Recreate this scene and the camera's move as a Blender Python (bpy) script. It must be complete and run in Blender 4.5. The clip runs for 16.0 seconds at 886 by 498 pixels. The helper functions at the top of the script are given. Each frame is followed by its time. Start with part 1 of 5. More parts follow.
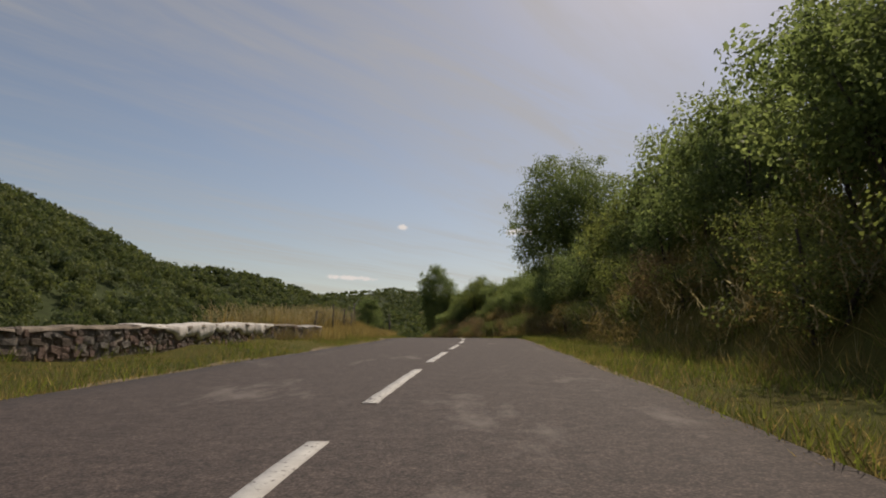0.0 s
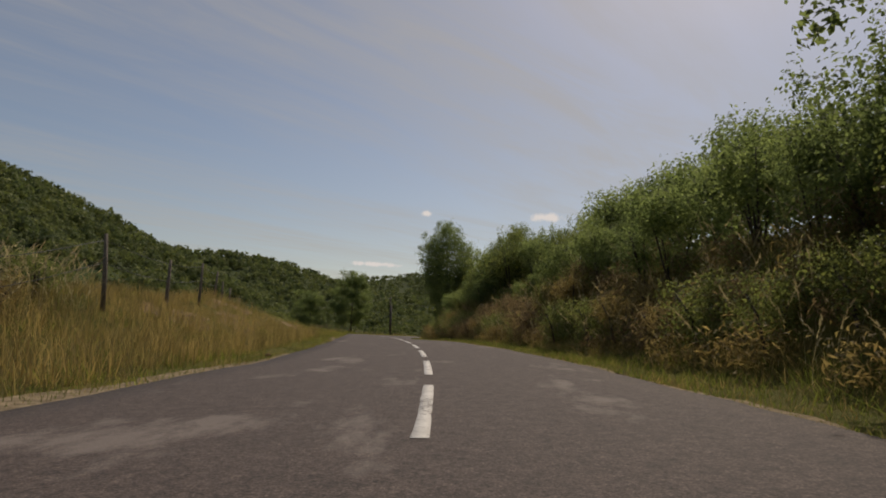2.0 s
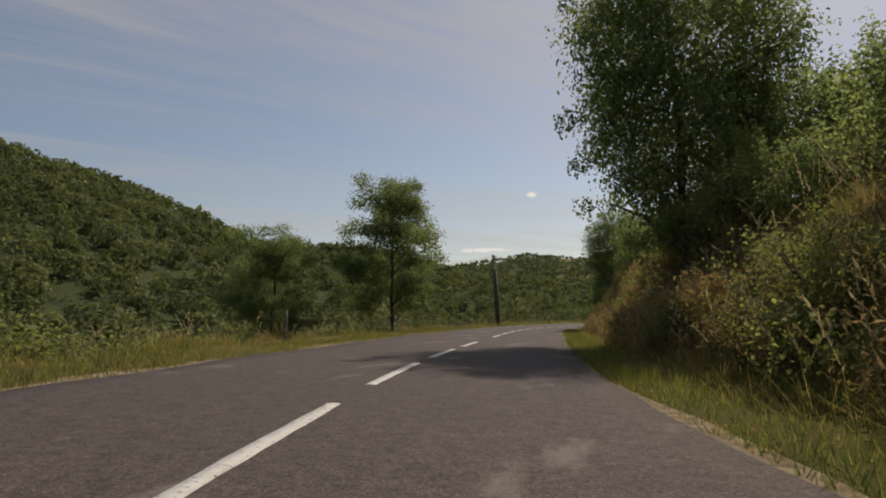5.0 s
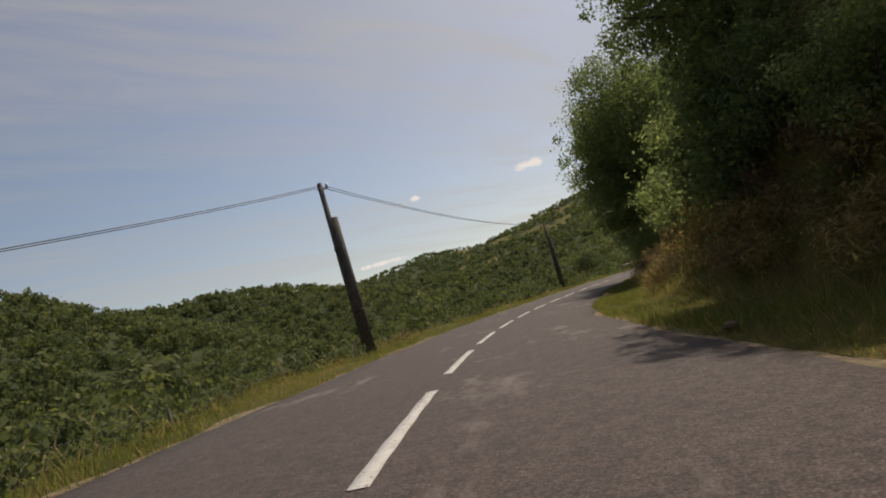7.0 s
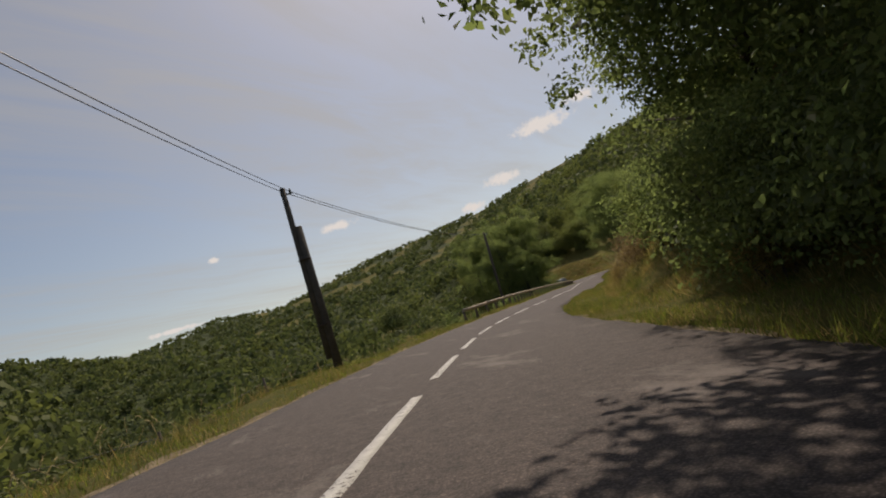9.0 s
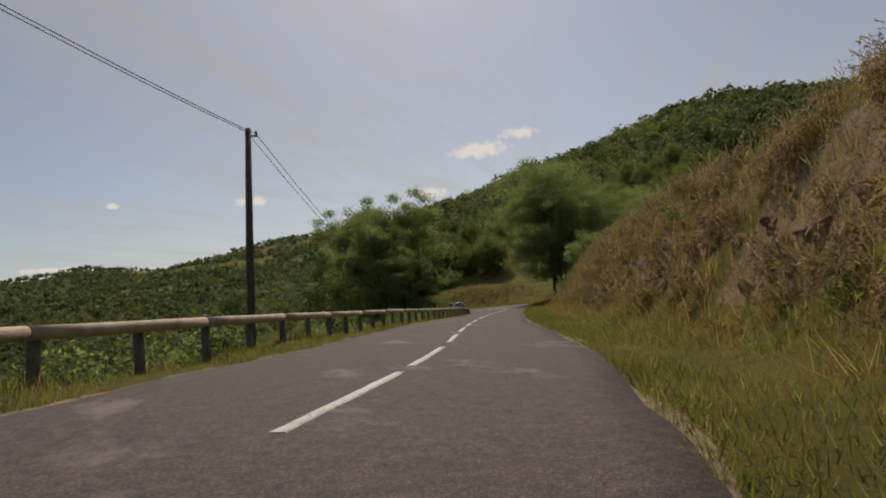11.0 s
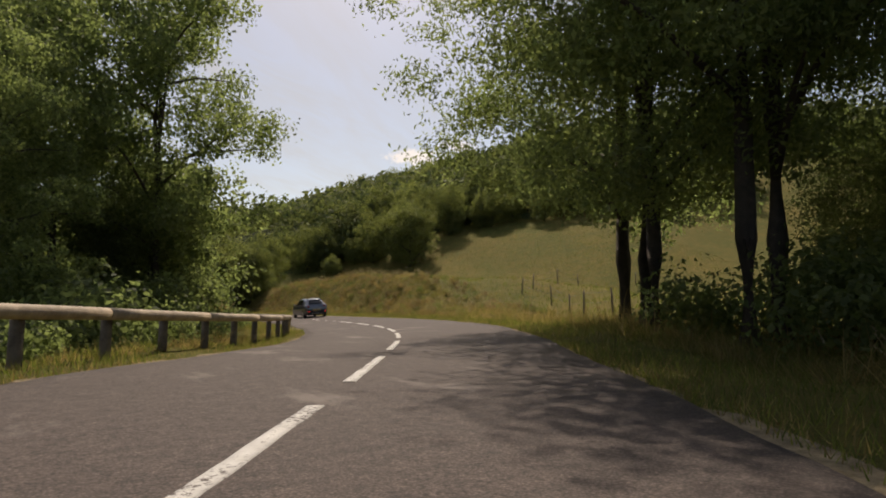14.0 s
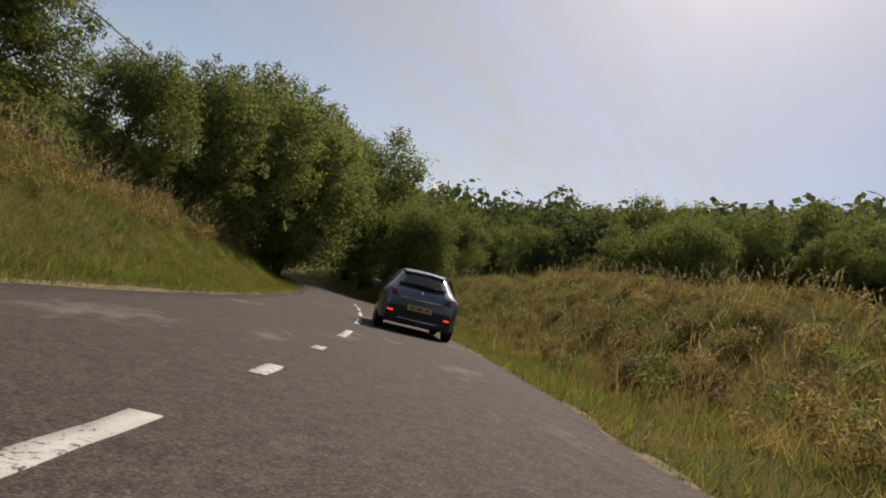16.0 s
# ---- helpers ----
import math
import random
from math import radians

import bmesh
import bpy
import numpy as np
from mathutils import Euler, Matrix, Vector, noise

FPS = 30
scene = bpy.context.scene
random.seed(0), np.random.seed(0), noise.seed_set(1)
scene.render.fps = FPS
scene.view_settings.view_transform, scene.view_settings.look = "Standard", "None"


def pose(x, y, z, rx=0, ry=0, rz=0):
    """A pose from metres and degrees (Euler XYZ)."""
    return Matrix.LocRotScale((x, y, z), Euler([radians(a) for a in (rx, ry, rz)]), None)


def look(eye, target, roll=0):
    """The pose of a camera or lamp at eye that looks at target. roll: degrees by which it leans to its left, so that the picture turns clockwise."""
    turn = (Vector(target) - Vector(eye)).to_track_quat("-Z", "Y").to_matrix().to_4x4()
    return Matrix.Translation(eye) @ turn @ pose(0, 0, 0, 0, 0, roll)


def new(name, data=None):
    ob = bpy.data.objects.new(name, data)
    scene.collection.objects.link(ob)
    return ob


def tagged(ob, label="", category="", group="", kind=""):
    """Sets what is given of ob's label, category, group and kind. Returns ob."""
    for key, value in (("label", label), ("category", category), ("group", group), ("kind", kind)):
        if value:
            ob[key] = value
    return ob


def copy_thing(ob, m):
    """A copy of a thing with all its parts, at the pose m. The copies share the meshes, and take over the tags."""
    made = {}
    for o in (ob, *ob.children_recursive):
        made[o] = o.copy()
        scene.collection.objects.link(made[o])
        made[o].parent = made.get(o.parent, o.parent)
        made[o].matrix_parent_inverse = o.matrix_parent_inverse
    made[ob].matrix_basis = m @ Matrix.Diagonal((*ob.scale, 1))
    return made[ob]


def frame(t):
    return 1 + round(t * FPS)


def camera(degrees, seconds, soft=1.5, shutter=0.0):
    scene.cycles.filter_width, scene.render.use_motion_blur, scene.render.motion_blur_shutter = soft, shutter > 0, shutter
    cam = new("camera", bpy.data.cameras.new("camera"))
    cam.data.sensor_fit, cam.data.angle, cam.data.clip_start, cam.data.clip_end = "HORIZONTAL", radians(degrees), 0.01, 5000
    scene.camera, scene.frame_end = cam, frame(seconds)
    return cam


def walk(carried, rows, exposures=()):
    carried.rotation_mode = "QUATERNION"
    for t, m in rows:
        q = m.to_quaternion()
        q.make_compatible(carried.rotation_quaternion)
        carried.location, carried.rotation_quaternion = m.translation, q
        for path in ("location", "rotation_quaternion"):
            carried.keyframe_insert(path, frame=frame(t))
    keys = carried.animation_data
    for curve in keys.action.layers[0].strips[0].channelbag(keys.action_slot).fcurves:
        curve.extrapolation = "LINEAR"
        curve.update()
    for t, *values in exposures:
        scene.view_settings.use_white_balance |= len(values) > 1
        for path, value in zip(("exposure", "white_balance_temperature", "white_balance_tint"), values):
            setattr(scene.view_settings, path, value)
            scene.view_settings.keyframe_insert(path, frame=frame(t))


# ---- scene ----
from math import cos, pi, sin, tan

# ---------- the camera and its walk ----------
cam = camera(71.2, 16.0, soft=1.9)


def aim(x, y, z, yaw, pitch, roll):
    a, p = radians(yaw), radians(pitch)
    way = Vector((-sin(a) * cos(p), cos(a) * cos(p), sin(p)))
    eye = Vector((x, y, z))
    return look(eye, eye + 10 * way, roll)


# seconds, place, heading to the left, upward tilt, lean to the left
RIDE = [
    (0.0, -0.030, 0.000, -1.368, -0.01, 9.60, 2.55),
    (0.5, 0.483, 7.918, -0.938, -0.07, 9.81, 0.77),
    (1.0, 0.852, 15.946, -0.545, 1.28, 9.46, 1.45),
    (1.5, 1.013, 23.692, -0.171, 1.74, 9.40, 0.01),
    (2.0, 1.173, 31.066, 0.077, 2.19, 8.22, 2.68),
    (2.5, 1.080, 38.602, 0.224, 4.72, 6.67, 8.46),
    (3.0, 0.712, 45.965, 0.383, 7.95, 6.73, 10.71),
    (3.5, 0.005, 53.446, 0.514, 10.74, 6.34, 8.80),
    (4.0, -1.063, 61.075, 0.559, 13.19, 6.51, 6.50),
    (4.2, -1.603, 64.140, 0.580, 13.45, 6.64, 4.35),
    (5.2, -3.820, 79.000, 0.590, 11.80, 6.60, -1.50),
    (6.3, -5.426, 96.482, 0.615, 7.95, 6.56, -6.74),
    (6.5, -5.729, 99.957, 0.596, 6.91, 6.62, -8.71),
    (7.0, -6.093, 108.335, 0.606, 2.66, 6.23, -16.05),
    (7.5, -5.839, 116.593, 0.589, -1.97, 6.05, -20.39),
    (8.0, -4.916, 124.944, 0.551, -7.30, 6.30, -21.27),
    (8.5, -3.184, 133.639, 0.563, -11.68, 6.52, -20.75),
    (9.0, -0.859, 142.201, 0.566, -16.12, 6.44, -18.46),
    (9.2, 0.294, 145.709, 0.622, -17.46, 6.26, -16.78),
    (10.2, 6.850, 160.700, 0.585, -24.20, 5.90, -11.20),
    (11.3, 17.212, 176.425, 0.604, -24.11, 5.56, -5.38),
    (11.5, 18.831, 179.589, 0.594, -24.78, 5.95, -5.47),
    (12.0, 22.727, 186.925, 0.570, -25.97, 5.39, -4.42),
    (12.5, 26.813, 194.351, 0.586, -26.60, 5.61, -2.65),
    (13.0, 30.832, 201.466, 0.596, -27.37, 6.26, -4.17),
    (13.5, 34.871, 208.206, 0.605, -29.68, 6.52, -4.63),
    (14.0, 39.040, 214.695, 0.590, -31.18, 5.79, 0.59),
    (14.5, 42.999, 221.253, 0.587, -26.90, 5.70, 18.54),
    (15.0, 46.715, 228.457, 0.579, -20.24, 4.95, 25.45),
    (15.5, 49.824, 236.109, 0.591, -14.19, 5.07, 23.37),
    (16.0, 52.109, 244.055, 0.591, -9.08, 6.21, 18.70),
]
walk(cam, [(row[0], aim(*row[1:])) for row in RIDE], exposures=[(0.0, -0.35, 7250, 15), (1.5, -0.4, 7250, 15), (2.5, -0.45, 7250, 15), (3.5, -0.27, 7250, 15), (4.0, -0.25, 7250, 15), (6.5, -0.2, 7250, 15), (9.0, -0.35, 7250, 15), (11.5, -0.4, 7250, 15), (12.5, -0.25, 7300, 15), (13.5, -0.1, 7400, 15), (14.0, 0.1, 7500, 16), (14.5, 0.35, 7450, 16), (15.0, 0.2, 7350, 16), (16.0, 0.0, 7250, 15)])

# ---------- sky and sun ----------
SUN_TURN, SUN_HIGH = 25.0, 51.0
world = bpy.data.worlds.new("sky")
scene.world = world
world.use_nodes = True
wn, wl = world.node_tree.nodes, world.node_tree.links
wn.clear()


def wnode(kind, **inputs):
    n = wn.new(kind)
    for key, value in inputs.items():
        n.inputs[key.replace("_", " ")].default_value = value
    return n


w_out = wnode("ShaderNodeOutputWorld")
w_bg = wnode("ShaderNodeBackground")
w_bg.inputs["Strength"].default_value = 0.1
w_sky = wnode("ShaderNodeTexSky")
w_sky.sky_type = "NISHITA"
w_sky.sun_disc = False
w_sky.sun_elevation, w_sky.sun_rotation = radians(SUN_HIGH), radians(SUN_TURN)
w_sky.altitude, w_sky.air_density, w_sky.dust_density, w_sky.ozone_density = 500, 1.1, 1.6, 0.5
# thin cirrus: noise stretched over the plane that the sky's directions meet overhead
w_co = wnode("ShaderNodeTexCoord")
w_sep = wnode("ShaderNodeSeparateXYZ")
wl.new(w_co.outputs["Generated"], w_sep.inputs[0])
w_z = wnode("ShaderNodeMath")
w_z.operation = "MAXIMUM"
wl.new(w_sep.outputs["Z"], w_z.inputs[0])
w_z.inputs[1].default_value = 0.04
w_div = wnode("ShaderNodeVectorMath")
w_div.operation = "DIVIDE"
w_cmb = wnode("ShaderNodeCombineXYZ")
for k in range(3):
    wl.new(w_z.outputs[0], w_cmb.inputs[k])
wl.new(w_co.outputs["Generated"], w_div.inputs[0])
wl.new(w_cmb.outputs[0], w_div.inputs[1])
w_map = wnode("ShaderNodeMapping")
w_map.inputs["Scale"].default_value = (0.22, 1.0, 1.0)
w_turn = wnode("ShaderNodeMapping")
w_turn.inputs["Rotation"].default_value = (0, 0, radians(-48))
wl.new(w_div.outputs[0], w_turn.inputs["Vector"])
wl.new(w_turn.outputs[0], w_map.inputs["Vector"])
w_n1 = wnode("ShaderNodeTexNoise", Scale=0.85, Detail=7.0, Roughness=0.6, Distortion=0.7)
wl.new(w_map.outputs[0], w_n1.inputs["Vector"])
w_r1 = wnode("ShaderNodeValToRGB")
w_r1.color_ramp.elements[0].position, w_r1.color_ramp.elements[0].color = 0.4, (0, 0, 0, 1)
w_r1.color_ramp.elements[1].position, w_r1.color_ramp.elements[1].color = 0.63, (1, 1, 1, 1)
wl.new(w_n1.outputs["Fac"], w_r1.inputs[0])
w_n2 = wnode("ShaderNodeTexNoise", Scale=2.9, Detail=8.0, Roughness=0.62, Distortion=1.1)
wl.new(w_map.outputs[0], w_n2.inputs["Vector"])
w_r2 = wnode("ShaderNodeMapRange")
w_r2.inputs["From Min"].default_value, w_r2.inputs["From Max"].default_value = 0.36, 0.62
w_r2.inputs["To Min"].default_value, w_r2.inputs["To Max"].default_value = 0.25, 1.0
wl.new(w_n2.outputs["Fac"], w_r2.inputs["Value"])
w_mul = wnode("ShaderNodeMath")
w_mul.operation = "MULTIPLY"
wl.new(w_r1.outputs[0], w_mul.inputs[0])
wl.new(w_r2.outputs[0], w_mul.inputs[1])
w_mix = wnode("ShaderNodeMixRGB")
wl.new(w_mul.outputs[0], w_mix.inputs["Fac"])
wl.new(w_sky.outputs[0], w_mix.inputs["Color1"])
# the veil takes part of its brightness from the sky behind it, so that it is brighter towards the sun
w_veil = wnode("ShaderNodeVectorMath")
w_veil.operation = "MULTIPLY_ADD"
wl.new(w_sky.outputs[0], w_veil.inputs[0])
w_veil.inputs[1].default_value, w_veil.inputs[2].default_value = (0.5, 0.5, 0.5), (2.6, 2.6, 2.45)
wl.new(w_veil.outputs[0], w_mix.inputs["Color2"])
sky_col = w_mix.outputs[0]
# a few small fair-weather clouds low over the hills: heading, elevation, half width, half height in degrees
for az, el, wide, high in [(3.8, 11.4, 0.55, 0.28), (-7.4, 11.4, 1.7, 0.42), (-20.2, 9.2, 1.2, 0.5), (-23.6, 10.8, 2.0, 0.6), (-28.5, 14.2, 3.0, 0.75), (-32.5, 15.2, 1.6, 0.5), (8.5, 6.5, 2.2, 0.25)]:
    a_, e_ = radians(az), radians(el)
    mp = wnode("ShaderNodeMapping")
    mp.vector_type = "TEXTURE"
    mp.inputs["Location"].default_value = (-sin(a_) * cos(e_), cos(a_) * cos(e_), sin(e_))
    mp.inputs["Rotation"].default_value = (0, 0, a_)
    mp.inputs["Scale"].default_value = (radians(wide), 1.0, radians(high))
    wl.new(w_co.outputs["Generated"], mp.inputs["Vector"])
    ln = wnode("ShaderNodeVectorMath")
    ln.operation = "LENGTH"
    wl.new(mp.outputs[0], ln.inputs[0])
    nz = wnode("ShaderNodeTexNoise", Scale=70.0, Detail=6.0, Roughness=0.65)
    wl.new(w_co.outputs["Generated"], nz.inputs["Vector"])
    ad = wnode("ShaderNodeMath")
    ad.operation = "MULTIPLY_ADD"
    wl.new(nz.outputs["Fac"], ad.inputs[0])
    ad.inputs[1].default_value = 2.2
    wl.new(ln.outputs["Value"], ad.inputs[2])
    rm = wnode("ShaderNodeMapRange")
    rm.inputs["From Min"].default_value, rm.inputs["From Max"].default_value = 2.15, 1.55
    wl.new(ad.outputs[0], rm.inputs["Value"])
    mx = wnode("ShaderNodeMixRGB")
    wl.new(rm.outputs[0], mx.inputs["Fac"])
    wl.new(sky_col, mx.inputs["Color1"])
    mx.inputs["Color2"].default_value = (8.6, 8.6, 8.7, 1)
    sky_col = mx.outputs[0]
wl.new(sky_col, w_bg.inputs["Color"])
wl.new(w_bg.outputs[0], w_out.inputs["Surface"])

sun = new("sun", bpy.data.lights.new("sun", "SUN"))
sun.data.energy, sun.data.angle, sun.data.color = 3.7, radians(0.6), (1.0, 0.94, 0.85)
a, e = radians(SUN_TURN), radians(SUN_HIGH)
to_sun = Vector((sin(a) * cos(e), cos(a) * cos(e), sin(e)))
sun.matrix_world = look(to_sun * 300, (0, 0, 0))

# ---------- materials ----------


def material(name):
    m = bpy.data.materials.new(name)
    m.use_nodes = True
    nt = m.node_tree
    return m, nt.nodes, nt.links, nt.nodes["Principled BSDF"]


def ramp(nodes, stops):
    r = nodes.new("ShaderNodeValToRGB")
    el = r.color_ramp.elements
    while len(el) < len(stops):
        el.new(0.5)
    for k, (p, c) in enumerate(stops):
        el[k].position, el[k].color = p, (*c, 1)
    return r


def noise_tex(nodes, links, scale, detail=4, rough=0.6, vector=None):
    n = nodes.new("ShaderNodeTexNoise")
    n.inputs["Scale"].default_value, n.inputs["Detail"].default_value, n.inputs["Roughness"].default_value = scale, detail, rough
    if vector is not None:
        links.new(vector, n.inputs["Vector"])
    return n


def mixed(nodes, links, fac, c1, c2, kind="MIX"):
    m = nodes.new("ShaderNodeMixRGB")
    m.blend_type = kind
    for slot, v in (("Fac", fac), ("Color1", c1), ("Color2", c2)):
        if isinstance(v, bpy.types.NodeSocket):
            links.new(v, m.inputs[slot])
        else:
            m.inputs[slot].default_value = v if slot == "Fac" else (*v, 1)
    return m.outputs[0]


def bumped(nodes, links, bsdf, height, strength, distance):
    b = nodes.new("ShaderNodeBump")
    b.inputs["Strength"].default_value, b.inputs["Distance"].default_value = strength, distance
    links.new(height, b.inputs["Height"])
    links.new(b.outputs[0], bsdf.inputs["Normal"])


def plain(name, color, rough=0.6, metal=0.0, scale=8.0, vary=0.25, bump=0.0):
    """A material of one colour with grain and stains at two scales."""
    m, n, l, b = material(name)
    co = n.new("ShaderNodeTexCoord").outputs["Object"]
    n1, n2 = noise_tex(n, l, scale, 5, 0.65, co), noise_tex(n, l, scale * 9, 3, 0.6, co)
    dark, light = tuple(c * (1 - vary) for c in color), tuple(min(1, c * (1 + vary)) for c in color)
    r1 = ramp(n, [(0.3, dark), (0.7, light)])
    l.new(n1.outputs["Fac"], r1.inputs[0])
    r2 = ramp(n, [(0.25, (0.75, 0.75, 0.75)), (0.75, (1.1, 1.1, 1.1))])
    l.new(n2.outputs["Fac"], r2.inputs[0])
    l.new(mixed(n, l, 0.6, r1.outputs[0], r2.outputs[0], "MULTIPLY"), b.inputs["Base Color"])
    b.inputs["Roughness"].default_value, b.inputs["Metallic"].default_value = rough, metal
    if rough > 0.92:
        b.inputs["Specular IOR Level"].default_value = 0.1
    if bump:
        bumped(n, l, b, n2.outputs["Fac"], bump, 0.02)
    return m


def leaf_material(name, dark, light, glow, thin=0.5, stand_size=0.0):
    """Leaves: each island its own green, light passing through."""
    m, n, l, b = material(name)
    geo = n.new("ShaderNodeNewGeometry")
    r = ramp(n, [(0.0, dark), (0.6, tuple((p + q) / 2 for p, q in zip(dark, light))), (1.0, light)])
    l.new(geo.outputs["Random Per Island"], r.inputs[0])
    pos = n.new("ShaderNodeNewGeometry")
    big = noise_tex(n, l, 0.7, 3, 0.5, pos.outputs["Position"])
    r2 = ramp(n, [(0.3, (0.7, 0.75, 0.7)), (0.7, (1.15, 1.1, 1.0))])
    l.new(big.outputs["Fac"], r2.inputs[0])
    col = mixed(n, l, 1.0, r.outputs[0], r2.outputs[0], "MULTIPLY")
    if stand_size:
        stand_ = noise_tex(n, l, 1 / stand_size, 2, 0.5, pos.outputs["Position"])
        r5 = ramp(n, [(0.35, (0.62, 0.68, 0.7)), (0.65, (1.3, 1.22, 1.05))])
        l.new(stand_.outputs["Fac"], r5.inputs[0])
        col = mixed(n, l, 1.0, col, r5.outputs[0], "MULTIPLY")
    l.new(col, b.inputs["Base Color"])
    b.inputs["Roughness"].default_value = 0.65
    b.inputs["Specular IOR Level"].default_value = 0.05 if stand_size else 0.12
    tr = n.new("ShaderNodeBsdfTranslucent")
    l.new(mixed(n, l, 1.0, col, glow, "MULTIPLY"), tr.inputs["Color"])
    mx = n.new("ShaderNodeMixShader")
    mx.inputs[0].default_value = thin
    l.new(b.outputs[0], mx.inputs[1])
    l.new(tr.outputs[0], mx.inputs[2])
    l.new(mx.outputs[0], n["Material Output"].inputs["Surface"])
    return m


def asphalt_material():
    m, n, l, b = material("asphalt")
    co = n.new("ShaderNodeNewGeometry").outputs["Position"]
    grain = n.new("ShaderNodeTexVoronoi")
    grain.inputs["Scale"].default_value = 85.0
    l.new(co, grain.inputs["Vector"])
    r = ramp(n, [(0.0, (0.178, 0.137, 0.117)), (0.45, (0.083, 0.063, 0.054)), (1.0, (0.034, 0.025, 0.021))])
    l.new(grain.outputs["Distance"], r.inputs[0])
    mid = noise_tex(n, l, 9.0, 5, 0.7, co)
    r2 = ramp(n, [(0.3, (0.6, 0.6, 0.6)), (0.7, (1.3, 1.27, 1.23))])
    l.new(mid.outputs["Fac"], r2.inputs[0])
    c = mixed(n, l, 1.0, r.outputs[0], r2.outputs[0], "MULTIPLY")
    chip = n.new("ShaderNodeTexVoronoi")
    chip.inputs["Scale"].default_value = 34.0
    l.new(co, chip.inputs["Vector"])
    r4 = ramp(n, [(0.0, (1.5, 1.48, 1.42)), (0.35, (1.0, 1.0, 1.0)), (0.8, (0.62, 0.6, 0.6))])
    l.new(chip.outputs["Distance"], r4.inputs[0])
    c = mixed(n, l, 0.8, c, r4.outputs[0], "MULTIPLY")
    # worn, polished patches, dusty and pale
    mp = n.new("ShaderNodeMapping")
    mp.inputs["Scale"].default_value = (0.8, 0.3, 1)
    l.new(co, mp.inputs["Vector"])
    patch = noise_tex(n, l, 1.3, 7, 0.66, mp.outputs[0])
    r3 = ramp(n, [(0.575, (0, 0, 0)), (0.66, (1, 1, 1))])
    l.new(patch.outputs["Fac"], r3.inputs[0])
    f = n.new("ShaderNodeMath")
    f.operation = "MULTIPLY"
    f.inputs[1].default_value = 0.55
    l.new(r3.outputs[0], f.inputs[0])
    c = mixed(n, l, f.outputs[0], c, (0.22, 0.185, 0.16))
    l.new(c, b.inputs["Base Color"])
    b.inputs["Roughness"].default_value = 0.85
    b.inputs["Specular IOR Level"].default_value = 0.35
    bumped(n, l, b, grain.outputs["Distance"], 0.5, 0.004)
    return m


def ground_material():
    m, n, l, b = material("dry_grass_ground")
    co = n.new("ShaderNodeNewGeometry").outputs["Position"]
    fine, mid, big = noise_tex(n, l, 24, 7, 0.8, co), noise_tex(n, l, 1.3, 5, 0.65, co), noise_tex(n, l, 0.11, 4, 0.6, co)
    r1 = ramp(n, [(0.36, (0.045, 0.048, 0.016)), (0.52, (0.135, 0.122, 0.036)), (0.68, (0.235, 0.19, 0.064))])
    l.new(fine.outputs["Fac"], r1.inputs[0])
    r2 = ramp(n, [(0.35, (0.09, 0.105, 0.034)), (0.52, (0.135, 0.12, 0.038)), (0.7, (0.21, 0.152, 0.056))])
    l.new(mid.outputs["Fac"], r2.inputs[0])
    c = mixed(n, l, 0.55, r1.outputs[0], r2.outputs[0])
    r3 = ramp(n, [(0.35, (0.75, 0.87, 0.68)), (0.65, (1.25, 1.1, 0.95))])
    l.new(big.outputs["Fac"], r3.inputs[0])
    l.new(mixed(n, l, 0.8, c, r3.outputs[0], "MULTIPLY"), b.inputs["Base Color"])
    b.inputs["Roughness"].default_value = 0.95
    b.inputs["Specular IOR Level"].default_value = 0.08
    bumped(n, l, b, fine.outputs["Fac"], 0.7, 0.08)
    return m


ASPHALT, GROUND = asphalt_material(), ground_material()
WOOD_FLOOR = plain("woodland_floor", (0.055, 0.07, 0.026), 0.95, 0, 0.15, 0.35, 0.5)
SOIL = plain("bare_reddish_soil", (0.2, 0.138, 0.08), 0.95, 0, 2.2, 0.5, 0.9)
GRAVEL = plain("pale_gravel", (0.25, 0.195, 0.12), 0.95, 0, 7, 0.55, 0.9)
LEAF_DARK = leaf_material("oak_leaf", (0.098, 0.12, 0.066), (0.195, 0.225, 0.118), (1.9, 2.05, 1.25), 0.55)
LEAF_MID = leaf_material("shrub_leaf", (0.108, 0.124, 0.062), (0.225, 0.24, 0.115), (1.7, 1.8, 0.95))
LEAF_PALE = leaf_material("ash_leaf", (0.105, 0.128, 0.07), (0.215, 0.245, 0.13), (2.15, 2.3, 1.4), 0.56)
LEAF_FAR = leaf_material("far_wood_leaf", (0.128, 0.15, 0.08), (0.198, 0.22, 0.112), (1.3, 1.4, 0.9), 0.32, 7.0)
BRACKEN = leaf_material("brown_bracken", (0.12, 0.09, 0.062), (0.25, 0.19, 0.125), (1.6, 1.5, 1.1), 0.58)
GRASS_GREEN = leaf_material("green_grass_blade", (0.08, 0.1, 0.036), (0.195, 0.21, 0.08), (1.55, 1.6, 0.8), 0.55)
GRASS_DRY = leaf_material("dry_grass_blade", (0.15, 0.118, 0.055), (0.38, 0.305, 0.16), (1.5, 1.4, 1.0), 0.55)
PLUME = leaf_material("seed_plume", (0.3, 0.25, 0.15), (0.52, 0.46, 0.32), (1.1, 1.05, 0.85))
BARK = plain("bark", (0.075, 0.058, 0.045), 0.9, 0, 6, 0.4, 0.8)
POLE_WOOD = plain("tarred_pole_wood", (0.085, 0.07, 0.055), 0.85, 0, 5, 0.35, 0.4)
POST_WOOD = plain("grey_post_wood", (0.16, 0.13, 0.1), 0.9, 0, 7, 0.4, 0.6)
